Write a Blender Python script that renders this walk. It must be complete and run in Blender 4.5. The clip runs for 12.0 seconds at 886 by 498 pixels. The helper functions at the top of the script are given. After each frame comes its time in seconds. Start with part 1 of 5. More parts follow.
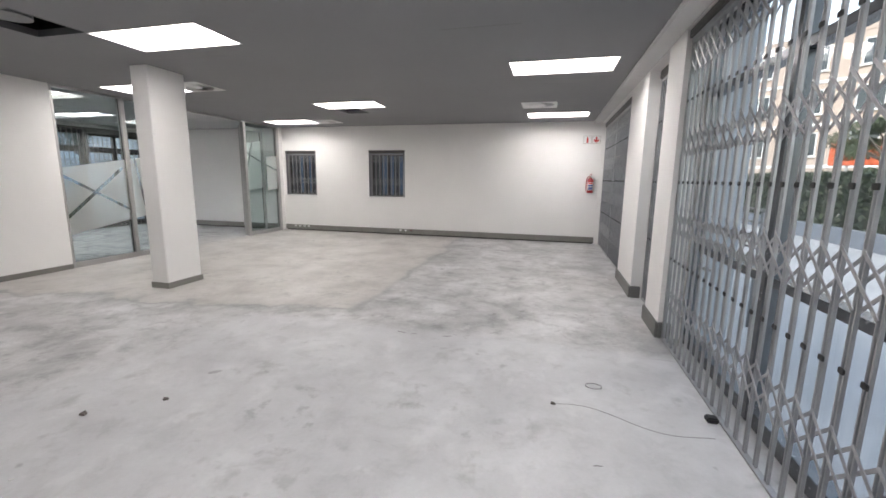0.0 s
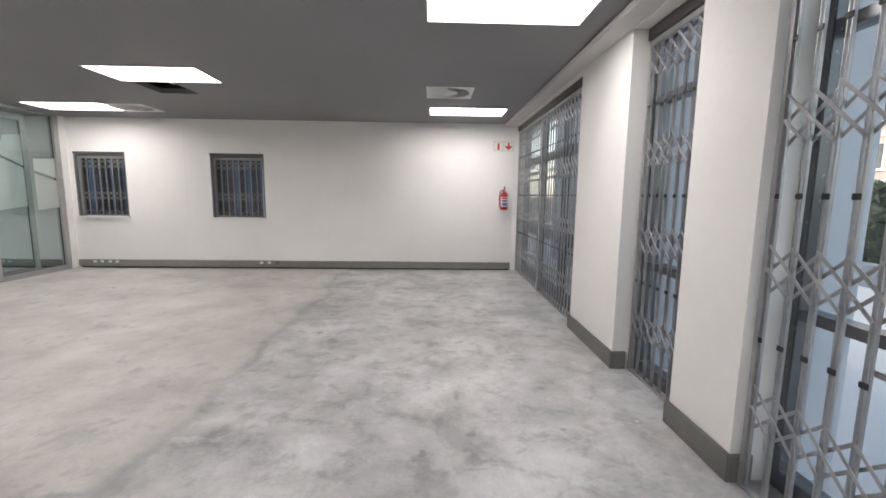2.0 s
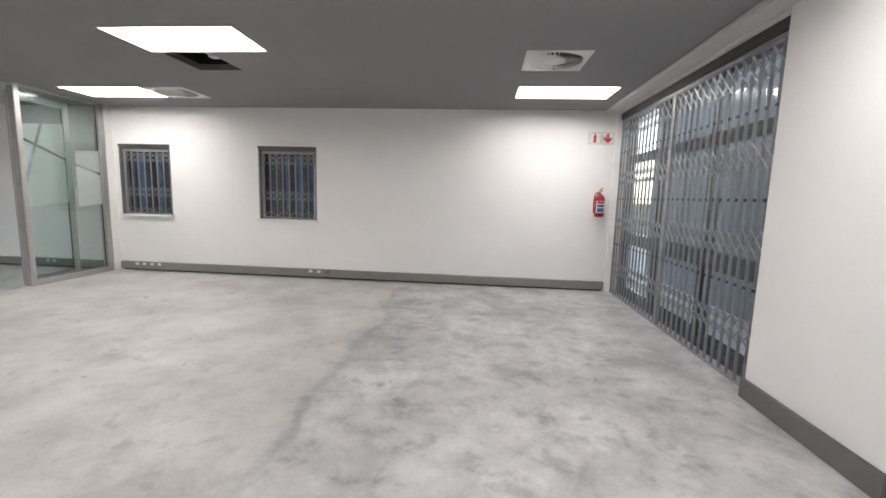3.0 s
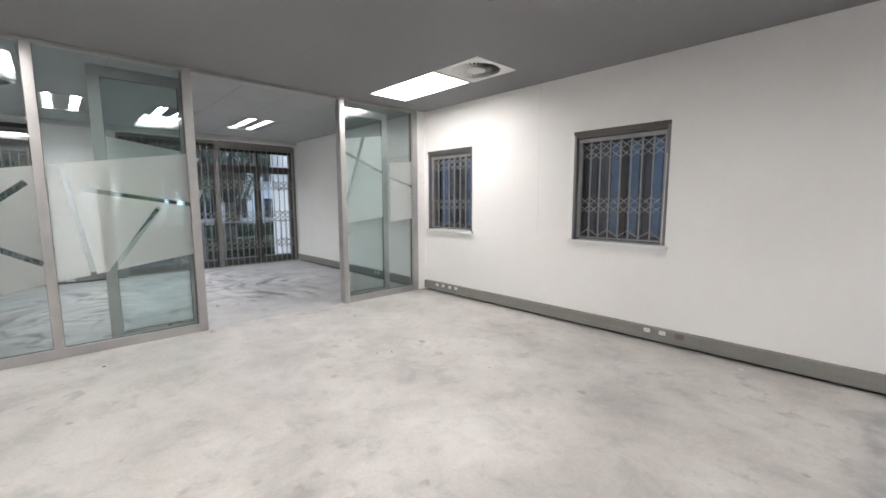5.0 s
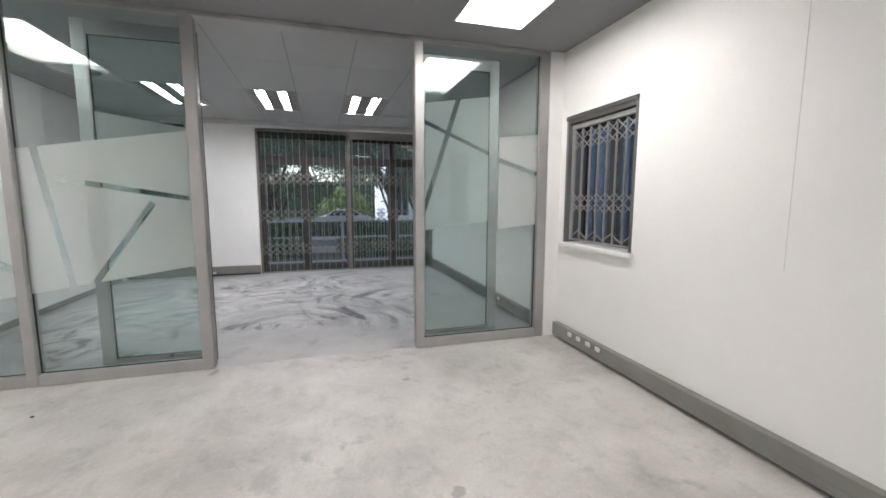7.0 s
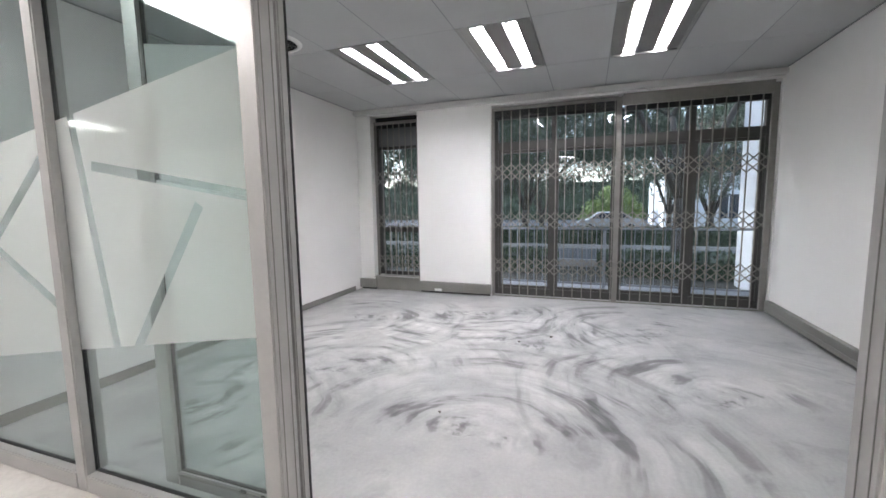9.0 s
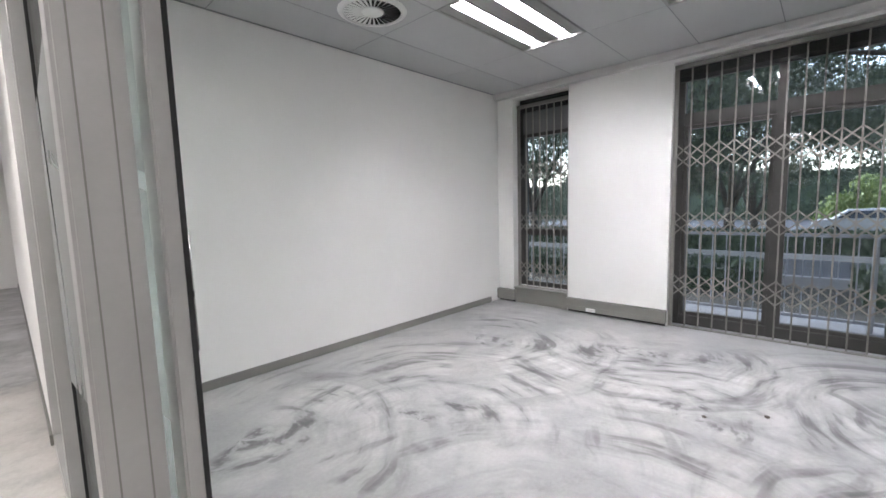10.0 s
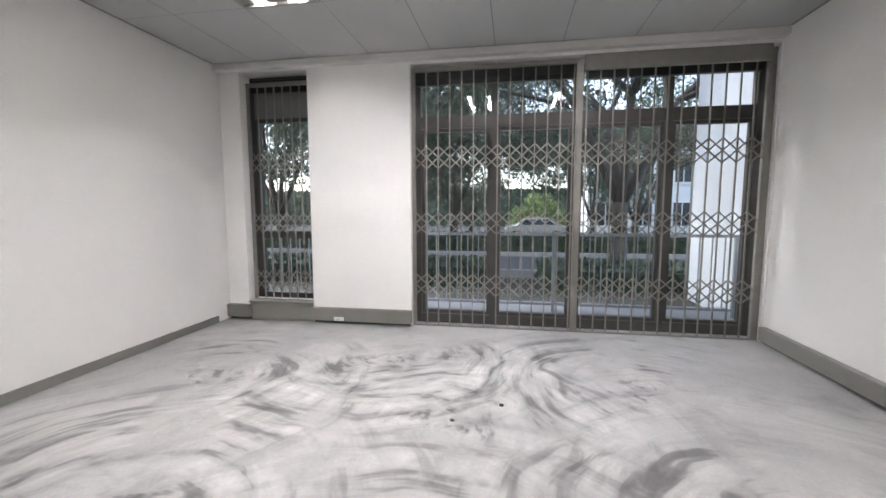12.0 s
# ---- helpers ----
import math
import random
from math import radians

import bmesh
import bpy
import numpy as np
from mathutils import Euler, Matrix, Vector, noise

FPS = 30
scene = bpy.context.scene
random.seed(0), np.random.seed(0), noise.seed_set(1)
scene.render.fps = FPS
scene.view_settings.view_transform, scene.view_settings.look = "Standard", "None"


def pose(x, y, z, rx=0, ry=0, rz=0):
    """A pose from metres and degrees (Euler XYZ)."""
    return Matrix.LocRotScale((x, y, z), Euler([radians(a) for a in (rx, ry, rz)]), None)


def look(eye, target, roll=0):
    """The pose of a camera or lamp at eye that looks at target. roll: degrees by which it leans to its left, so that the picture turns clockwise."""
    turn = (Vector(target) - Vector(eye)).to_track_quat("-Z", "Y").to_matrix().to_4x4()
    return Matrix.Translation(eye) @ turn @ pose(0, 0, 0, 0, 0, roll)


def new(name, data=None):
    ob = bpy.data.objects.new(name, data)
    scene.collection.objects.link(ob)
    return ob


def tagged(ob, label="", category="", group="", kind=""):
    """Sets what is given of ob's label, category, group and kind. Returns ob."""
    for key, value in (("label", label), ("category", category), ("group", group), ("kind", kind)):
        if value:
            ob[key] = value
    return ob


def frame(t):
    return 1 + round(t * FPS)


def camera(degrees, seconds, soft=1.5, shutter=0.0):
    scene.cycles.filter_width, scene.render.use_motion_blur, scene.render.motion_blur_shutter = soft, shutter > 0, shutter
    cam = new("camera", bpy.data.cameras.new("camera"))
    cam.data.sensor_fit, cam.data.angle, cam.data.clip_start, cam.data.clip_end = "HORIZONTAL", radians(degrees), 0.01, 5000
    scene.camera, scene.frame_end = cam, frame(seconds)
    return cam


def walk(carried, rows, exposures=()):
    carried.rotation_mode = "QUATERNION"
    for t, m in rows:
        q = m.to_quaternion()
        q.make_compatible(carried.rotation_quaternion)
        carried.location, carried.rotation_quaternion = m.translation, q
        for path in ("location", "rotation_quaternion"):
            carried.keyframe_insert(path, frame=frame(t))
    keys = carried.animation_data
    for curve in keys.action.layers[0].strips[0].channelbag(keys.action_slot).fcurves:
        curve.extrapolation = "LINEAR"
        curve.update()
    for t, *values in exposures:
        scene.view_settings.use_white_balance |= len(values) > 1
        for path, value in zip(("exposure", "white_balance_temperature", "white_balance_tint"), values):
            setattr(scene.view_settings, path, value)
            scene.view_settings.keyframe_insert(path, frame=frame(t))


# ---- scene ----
cam = camera(94.5, 12.0, soft=1.6)
PATH = [
    (0, (0.109, 1.182, 1.44), (-0.383, 3.091, 1.1), 0.7),
    (0.5, (0.101, 1.56, 1.425), (-0.014, 3.532, 1.11), 1.3),
    (1, (-0.016, 2.096, 1.406), (-0.018, 4.076, 1.121), 1.5),
    (1.5, (-0.175, 2.726, 1.437), (-0.157, 4.708, 1.164), 1.0),
    (2, (-0.365, 3.341, 1.418), (-0.311, 5.323, 1.156), 0.7),
    (2.5, (-0.558, 3.993, 1.416), (-0.409, 5.972, 1.163), 0.5),
    (3, (-0.826, 4.599, 1.394), (-0.997, 6.575, 1.14), 1.6),
    (3.5, (-1.204, 5.162, 1.46), (-1.78, 7.057, 1.185), 1.7),
    (5.5, (-2.346, 7.448, 1.363), (-3.953, 8.619, 1.15), -0.5),
    (6, (-2.653, 7.99, 1.36), (-4.363, 9.006, 1.148), -0.6),
    (6.5, (-2.959, 8.475, 1.364), (-4.765, 9.305, 1.137), -0.4),
    (7, (-3.406, 8.839, 1.355), (-5.312, 9.398, 1.116), 0.1),
    (9, (-5.827, 9.003, 1.32), (-7.701, 8.339, 1.099), -0.9),
    (9.5, (-6.399, 8.992, 1.299), (-8.103, 7.967, 1.086), -1.2),
    (10, (-6.87, 8.888, 1.301), (-8.32, 7.526, 1.093), -1.6),
    (10.5, (-7.186, 8.822, 1.285), (-8.376, 7.225, 1.108), -1.5),
    (11, (-7.313, 8.755, 1.3), (-8.627, 7.26, 1.104), -0.8),
    (11.5, (-7.375, 8.697, 1.276), (-9.084, 7.681, 1.063), 0.1),
    (12, (-7.393, 8.733, 1.212), (-9.356, 8.405, 1.018), -0.1),
]
walk(cam, [(t, look(eye, target, roll)) for t, eye, target, roll in PATH], exposures=[(0.0, 1.79, 6520, 12), (0.5, 1.72, 6520, 12), (2.0, 1.74, 6560, 12), (3.5, 1.95, 6500, 11), (5.5, 2.08, 6480, 11.5), (7.0, 1.9, 6480, 11.5), (9.0, 2.34, 6480, 13), (10.5, 2.4, 6490, 13), (11.0, 2.48, 6490, 13.5), (11.5, 2.43, 6500, 14), (12.0, 2.38, 6780, 14)])

# ---------------------------------------------------------------- world and light
world = bpy.data.worlds.new("sky")
scene.world = world
world.use_nodes = True
wn = world.node_tree.nodes
sky = wn.new("ShaderNodeTexSky")
sky.sky_type = "NISHITA"
sky.sun_disc = False
sky.sun_elevation = radians(24)
sky.sun_rotation = radians(200)
sky.air_density, sky.dust_density = 1.3, 0.8
wn["Background"].inputs["Strength"].default_value = 0.15
haze = wn.new("ShaderNodeHueSaturation")
haze.inputs["Saturation"].default_value = 0.55
world.node_tree.links.new(sky.outputs["Color"], haze.inputs["Color"])
world.node_tree.links.new(haze.outputs["Color"], wn["Background"].inputs["Color"])

sun = new("sun", bpy.data.lights.new("sun", "SUN"))
sun.data.energy, sun.data.angle, sun.data.color = 1.4, radians(10), (1.0, 0.93, 0.84)
sun.matrix_world = look((-12, -34, 22), (0, 0, 0))

PANEL_GLOW = 5.7
TUBE_GLOW = 22.0

# ---------------------------------------------------------------- materials


class Nodes:
    """Short hand for the node tree of one material."""

    def __init__(self, name):
        self.mat = bpy.data.materials.new(name)
        self.mat.use_nodes = True
        self.tree = self.mat.node_tree
        self.bsdf = self.tree.nodes["Principled BSDF"]
        self.out = self.tree.nodes["Material Output"]

    def add(self, kind, **values):
        node = self.tree.nodes.new(kind)
        for key, value in values.items():
            node.inputs[key.replace("_", " ")].default_value = value
        return node

    def link(self, a, b):
        self.tree.links.new(a, b)

    def coords(self):
        if "place" not in self.tree.nodes:
            g = self.tree.nodes.new("ShaderNodeNewGeometry")
            g.name = "place"
        return self.tree.nodes["place"].outputs["Position"]

    def noise(self, scale, detail=4.0, rough=0.55, distort=0.0, vector=None):
        n = self.add("ShaderNodeTexNoise", Scale=scale, Detail=detail, Roughness=rough, Distortion=distort)
        self.link(vector or self.coords(), n.inputs["Vector"])
        return n.outputs["Fac"]

    def ramp(self, fac, stops):
        r = self.tree.nodes.new("ShaderNodeValToRGB")
        e = r.color_ramp.elements
        while len(e) < len(stops):
            e.new(0.5)
        for el, (p, c) in zip(e, stops):
            el.position = p
            el.color = (c, c, c, 1) if isinstance(c, (int, float)) else (*c, 1)
        self.link(fac, r.inputs["Fac"])
        return r.outputs["Color"]

    def mix(self, a, b, fac, blend="MIX"):
        m = self.tree.nodes.new("ShaderNodeMix")
        m.data_type, m.blend_type = "RGBA", blend
        for sock, value in ((m.inputs[6], a), (m.inputs[7], b), (m.inputs[0], fac)):
            if hasattr(value, "links"):
                self.link(value, sock)
            elif isinstance(value, tuple):
                sock.default_value = (*value, 1)
            else:
                sock.default_value = value
        return m.outputs[2]

    def math(self, op, a, b=0.0):
        m = self.tree.nodes.new("ShaderNodeMath")
        m.operation = op
        for sock, value in ((m.inputs[0], a), (m.inputs[1], b)):
            if hasattr(value, "links"):
                self.link(value, sock)
            else:
                sock.default_value = value
        return m.outputs[0]

    def bump(self, height, strength=0.2, distance=0.005):
        b = self.add("ShaderNodeBump", Strength=strength, Distance=distance)
        self.link(height, b.inputs["Height"])
        self.link(b.outputs["Normal"], self.bsdf.inputs["Normal"])

    def set(self, color=None, rough=0.5, metal=0.0):
        for key, value in (("Base Color", color), ("Roughness", rough), ("Metallic", metal)):
            if value is None:
                continue
            if hasattr(value, "links"):
                self.link(value, self.bsdf.inputs[key])
            else:
                self.bsdf.inputs[key].default_value = (*value, 1) if isinstance(value, tuple) else value
        return self.mat


def plain(name, color, rough=0.5, metal=0.0, vary=0.12, scale=3.0, grain=60.0, bump=0.05):
    """A surface of one colour with faint stains and fine grain."""
    n = Nodes(name)
    big = n.ramp(n.noise(scale), [(0.3, 1.0 - vary), (0.7, 1.0)])
    fine = n.ramp(n.noise(grain, 2.0), [(0.2, 1.0 - vary * 0.5), (0.8, 1.0)])
    c = n.mix(n.mix(color, big, 1.0, "MULTIPLY"), fine, 1.0, "MULTIPLY")
    r = n.math("ADD", n.math("MULTIPLY", n.noise(scale * 4), 0.2), rough - 0.1)
    if bump:
        n.bump(n.noise(grain, 3.0), bump, 0.003)
    return n.set(c, r, metal)


def concrete_floor():
    """Bare screed: a smooth warm pour and a mottled grey one that meet along a ragged line, scuffs and fine grit."""
    n = Nodes("concrete_screed")
    p = n.coords()
    sep = n.tree.nodes.new("ShaderNodeSeparateXYZ")
    n.link(p, sep.inputs[0])
    x, y = sep.outputs["X"], sep.outputs["Y"]
    wob = n.math("SUBTRACT", n.noise(0.8, 6.0, 0.6), 0.5)
    gx = n.math("ADD", n.math("ADD", x, 1.95), n.math("MULTIPLY", wob, 0.7))
    gy = n.math("ADD", n.math("SUBTRACT", 5.3, y), n.math("ADD", n.math("MULTIPLY", wob, 2.2), n.math("MULTIPLY", x, 0.12)))
    edge = n.math("MAXIMUM", gx, gy)
    east = n.ramp(n.math("ADD", n.math("MULTIPLY", edge, 6.0), 0.5), [(0.1, 0.0), (0.9, 1.0)])
    big = n.noise(0.55, 4.0, 0.5, 0.4)
    blot = n.noise(1.5, 8.0, 0.64, 0.25)
    mott = n.noise(4.4, 8.0, 0.68, 0.3)
    fine = n.noise(48.0, 3.0)
    west_c = n.ramp(blot, [(0.34, (0.395, 0.375, 0.35)), (0.5, (0.495, 0.475, 0.445)), (0.66, (0.565, 0.545, 0.515))])
    east_c = n.ramp(blot, [(0.36, (0.31, 0.305, 0.3)), (0.45, (0.41, 0.405, 0.4)), (0.52, (0.46, 0.455, 0.45)), (0.62, (0.56, 0.555, 0.55))])
    c = n.mix(west_c, east_c, east)
    patch = n.mix((1.0, 1.0, 1.0), n.ramp(mott, [(0.36, 0.68), (0.45, 0.92), (0.5, 1.0), (0.58, 1.03), (0.66, 1.16)]), n.math("ADD", n.math("MULTIPLY", east, 0.65), 0.5))
    c = n.mix(c, patch, 1.0, "MULTIPLY")
    c = n.mix(c, n.ramp(big, [(0.3, 0.86), (0.7, 1.1)]), 1.0, "MULTIPLY")
    c = n.mix(c, n.ramp(fine, [(0.2, 0.9), (0.8, 1.05)]), 1.0, "MULTIPLY")
    seam = n.ramp(n.math("ABSOLUTE", n.math("SUBTRACT", edge, 0.03)), [(0.0, 1.0), (0.035, 0.75), (0.07, 0.3), (0.22, 0.0)])
    c = n.mix(c, (0.2, 0.2, 0.195), n.math("MULTIPLY", seam, n.ramp(n.noise(1.3, 3.0), [(0.35, 0.25), (0.6, 0.65)])))
    # pale bay near the shopfront, ending in a straight joint
    bay = n.math("MULTIPLY", n.ramp(n.math("ADD", n.math("MULTIPLY", n.math("SUBTRACT", 4.85, y), 6.0), n.math("MULTIPLY", wob, 2.0)), [(0.0, 0.0), (1.0, 1.0)]), n.ramp(n.math("ADD", x, n.math("ADD", 3.4, n.math("MULTIPLY", wob, 2.5))), [(0.0, 0.0), (0.5, 1.0)]))
    c = n.mix(c, (0.56, 0.56, 0.57), n.math("MULTIPLY", bay, 0.55))
    strokes = n.add("ShaderNodeTexNoise", Scale=1.0, Detail=3.0, Roughness=0.6, Distortion=1.2)
    st = n.tree.nodes.new("ShaderNodeVectorMath")
    st.operation = "MULTIPLY"
    st.inputs[1].default_value = (1.1, 6.0, 1.0)
    n.link(p, st.inputs[0])
    n.link(st.outputs[0], strokes.inputs["Vector"])
    c = n.mix(c, (0.16, 0.15, 0.15), n.math("MULTIPLY", n.ramp(strokes.outputs["Fac"], [(0.69, 0.0), (0.74, 0.5)]), n.ramp(n.noise(0.9, 2.0), [(0.5, 0.0), (0.62, 1.0)])))
    smudge = n.math("MULTIPLY", n.ramp(n.noise(6.5, 4.0, 0.55, 0.2), [(0.57, 0.0), (0.68, 1.0)]), n.ramp(n.noise(1.1, 3.0), [(0.45, 0.0), (0.6, 1.0)]))
    c = n.mix(c, (0.22, 0.215, 0.21), n.math("MULTIPLY", smudge, 0.5))
    pale = n.math("MULTIPLY", n.ramp(n.noise(3.1, 6.0, 0.6, 0.3), [(0.57, 0.0), (0.66, 1.0)]), east)
    c = n.mix(c, (0.63, 0.625, 0.62), n.math("MULTIPLY", pale, 0.4))
    spots = n.ramp(n.noise(5.6, 2.0, 0.4), [(0.73, 0.0), (0.77, 1.0)])
    c = n.mix(c, (0.14, 0.13, 0.125), n.math("MULTIPLY", spots, 0.5))
    stain = n.ramp(n.noise(2.3, 5.0, 0.6, 0.4), [(0.60, 0.0), (0.70, 1.0)])
    c = n.mix(c, (0.25, 0.245, 0.235), n.math("MULTIPLY", stain, 0.45))
    n.bump(n.math("ADD", n.math("MULTIPLY", fine, 0.3), mott), 0.2, 0.006)
    return n.set(c, n.ramp(mott, [(0.3, 0.36), (0.7, 0.6)]))


def swirled_floor():
    """Screed with adhesive trowelled on in arcs: dark and pale strokes round several centres."""
    n = Nodes("trowelled_screed")
    p = n.coords()

    def vec(op, a, b):
        m = n.tree.nodes.new("ShaderNodeVectorMath")
        m.operation = op
        for sock, value in zip(m.inputs, (a, b)):
            if hasattr(value, "links"):
                n.link(value, sock)
            else:
                sock.default_value = value
        return m.outputs

    warp = n.add("ShaderNodeTexNoise", Scale=0.9, Detail=3.0)
    n.link(p, warp.inputs["Vector"])
    q = vec("ADD", p, vec("MULTIPLY", vec("SUBTRACT", warp.outputs["Color"], (0.5, 0.5, 0.5))[0], (0.4, 0.4, 0.0))[0])[0]
    c = n.ramp(n.noise(0.9, 6.0, 0.62), [(0.3, (0.29, 0.29, 0.288)), (0.5, (0.375, 0.37, 0.363)), (0.7, (0.47, 0.46, 0.44))])
    height = None
    sweeps = (
        (-7.9, 8.35, 1.45, 6.5, 0.95, (-1.0, 0.1)), (-8.5, 7.15, 1.35, 7.0, 1.0, (-0.9, -0.45)), (-8.8, 9.95, 1.35, 6.0, 0.9, (-0.9, -0.4)),
        (-9.5, 8.3, 1.2, 7.5, 1.1, (-1.0, 0.2)), (-9.9, 6.5, 1.1, 7.5, 1.0, (-0.7, 0.7)), (-10.2, 9.7, 1.2, 7.0, 1.0, (-0.6, -0.8)),
        (-7.7, 6.5, 1.0, 7.5, 1.1, (-0.5, 0.85)), (-10.6, 7.7, 1.1, 7.0, 1.1, (0.9, 0.4)))
    for k, (cx, cy, reach, rings, along, side) in enumerate(sweeps):
        d = vec("MULTIPLY", vec("SUBTRACT", q, (cx, cy, 0.0))[0], (1.0, 1.0, 0.0))[0]
        rad = vec("LENGTH", d, (0, 0, 0))[1]
        unit = vec("NORMALIZE", d, (0, 0, 0))[0]
        sep = n.tree.nodes.new("ShaderNodeSeparateXYZ")
        n.link(unit, sep.inputs[0])
        comb = n.tree.nodes.new("ShaderNodeCombineXYZ")
        n.link(n.math("ADD", n.math("MULTIPLY", rad, rings), 7.3 * k), comb.inputs[0])
        n.link(n.math("MULTIPLY", sep.outputs["X"], along), comb.inputs[1])
        n.link(n.math("MULTIPLY", sep.outputs["Y"], along), comb.inputs[2])
        t = n.add("ShaderNodeTexNoise", Scale=1.0, Detail=3.0, Roughness=0.6, Distortion=0.15)
        n.link(comb.outputs[0], t.inputs["Vector"])
        st = t.outputs["Fac"]
        patch = n.add("ShaderNodeTexNoise", Scale=1.7, Detail=4.0, Roughness=0.6)
        n.link(vec("ADD", p, (3.7 * k, 1.9 * k, 0.0))[0], patch.inputs["Vector"])
        near = n.ramp(n.math("DIVIDE", rad, reach * 1.6), [(0.5, 1.0), (0.85, 0.0)])
        facing = n.ramp(n.math("ADD", vec("DOT_PRODUCT", unit, (*side, 0.0))[1], 0.5), [(0.25, 0.0), (0.7, 1.0)])
        mask = n.math("MULTIPLY", n.math("MULTIPLY", near, facing), n.ramp(patch.outputs["Fac"], [(0.4, 0.0), (0.5, 1.0)]))
        c = n.mix(c, n.ramp(st, [(0.34, 0.36), (0.4, 0.55), (0.44, 0.9), (0.50, 1.0), (0.56, 1.14), (0.62, 1.2)]), mask, "MULTIPLY")
        height = st if height is None else n.math("ADD", height, st)
    c = n.mix(c, n.ramp(n.noise(3.4, 6.0, 0.65, 0.5), [(0.32, 0.8), (0.44, 0.98), (0.7, 1.05)]), 1.0, "MULTIPLY")
    c = n.mix(c, n.ramp(n.noise(50.0, 3.0), [(0.2, 0.9), (0.8, 1.05)]), 1.0, "MULTIPLY")
    n.bump(height, 0.12, 0.006)
    return n.set(c, n.ramp(n.noise(2.0, 4.0), [(0.3, 0.4), (0.7, 0.6)]))


def clear_glass(name, tint=(0.93, 0.97, 0.955), gloss=0.035):
    """Thin clear glass: see-through, with gloss that grows towards grazing angles."""
    n = Nodes(name)
    n.tree.nodes.remove(n.bsdf)
    t = n.add("ShaderNodeBsdfTransparent")
    t.inputs["Color"].default_value = (*tint, 1)
    g = n.add("ShaderNodeBsdfGlossy", Roughness=0.01)
    w = n.add("ShaderNodeLayerWeight", Blend=0.5)
    f = n.math("ADD", n.math("MULTIPLY", n.math("POWER", w.outputs["Facing"], 4.0), 0.6), gloss)
    m = n.add("ShaderNodeMixShader")
    n.link(f, m.inputs[0])
    n.link(t.outputs[0], m.inputs[1])
    n.link(g.outputs[0], m.inputs[2])
    n.link(m.outputs[0], n.out.inputs["Surface"])
    return n.mat


def frosted():
    n = Nodes("frosted_film")
    n.tree.nodes.remove(n.bsdf)
    r = n.add("ShaderNodeBsdfRefraction", Roughness=0.42, IOR=1.02)
    r.inputs["Color"].default_value = (0.93, 0.945, 0.93, 1)
    d = n.add("ShaderNodeBsdfDiffuse")
    d.inputs["Color"].default_value = (0.84, 0.85, 0.82, 1)
    l = n.add("ShaderNodeBsdfTranslucent")
    l.inputs["Color"].default_value = (0.84, 0.85, 0.82, 1)
    a = n.add("ShaderNodeMixShader", Fac=0.4)
    n.link(d.outputs[0], a.inputs[1])
    n.link(l.outputs[0], a.inputs[2])
    b = n.add("ShaderNodeMixShader", Fac=0.42)
    n.link(r.outputs[0], b.inputs[1])
    n.link(a.outputs[0], b.inputs[2])
    n.link(b.outputs[0], n.out.inputs["Surface"])
    return n.mat


def glow(name, color, strength):
    n = Nodes(name)
    n.bsdf.inputs["Emission Color"].default_value = (*color, 1)
    n.bsdf.inputs["Emission Strength"].default_value = strength
    return n.set((0.9, 0.9, 0.9), 0.4)


def leafy(name, dark, light):
    n = Nodes(name)
    g = n.tree.nodes.new("ShaderNodeNewGeometry")
    c = n.ramp(g.outputs["Random Per Island"], [(0.0, dark), (1.0, light)])
    return n.set(c, 0.55)


M_FLOOR = concrete_floor()
M_FLOOR2 = swirled_floor()
M_WALL = plain("white_wall_paint", (0.80, 0.787, 0.768), 0.7, vary=0.05, scale=1.2, grain=90.0, bump=0.04)
M_CEIL = plain("grey_ceiling_paint", (0.26, 0.26, 0.265), 0.85, vary=0.06, scale=0.8, grain=120.0, bump=0.03)
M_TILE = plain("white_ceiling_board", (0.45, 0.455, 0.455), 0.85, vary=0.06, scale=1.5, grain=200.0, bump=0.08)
M_TBAR = plain("grey_grid_bar", (0.2, 0.205, 0.21), 0.6, vary=0.04)
M_CORNICE = plain("pale_cornice_paint", (0.6, 0.59, 0.575), 0.6, vary=0.06)
M_SKIRT = plain("grey_skirting_paint", (0.155, 0.155, 0.145), 0.5, vary=0.15, scale=5.0)
M_TRUNK = plain("grey_trunking_metal", (0.235, 0.23, 0.21), 0.45, vary=0.12, scale=4.0)
M_ALU = plain("satin_aluminium", (0.46, 0.452, 0.438), 0.42, 0.55, vary=0.1, scale=6.0)
M_DARKALU = plain("dark_bronze_aluminium", (0.075, 0.072, 0.068), 0.45, 0.3, vary=0.2, scale=6.0)
M_GREYALU = plain("grey_aluminium", (0.2, 0.205, 0.21), 0.4, 0.4, vary=0.15, scale=6.0)
M_FRONT = plain("charcoal_aluminium", (0.13, 0.137, 0.15), 0.24, 0.3, vary=0.15, scale=6.0)
M_STEEL = plain("galvanised_grey_steel", (0.4, 0.4, 0.405), 0.4, 0.5, vary=0.22, scale=9.0)
M_TAUPE = plain("taupe_painted_steel", (0.25, 0.24, 0.22), 0.45, 0.2, vary=0.18, scale=9.0)
M_BLINDBOX = plain("dark_taupe_blind_box", (0.1, 0.095, 0.088), 0.5, vary=0.15)
M_STREETPAVING = plain("grey_street_paving", (0.27, 0.27, 0.28), 0.75, vary=0.3, scale=0.9, grain=25.0, bump=0.2)
M_WINGATE = plain("dull_grey_painted_steel", (0.33, 0.33, 0.325), 0.5, 0.2, vary=0.2, scale=9.0)
M_BLACK = plain("black_rubber", (0.012, 0.012, 0.012), 0.5, vary=0.2)
M_VOID = plain("black_ceiling_void", (0.02, 0.019, 0.018), 0.9, vary=0.3)
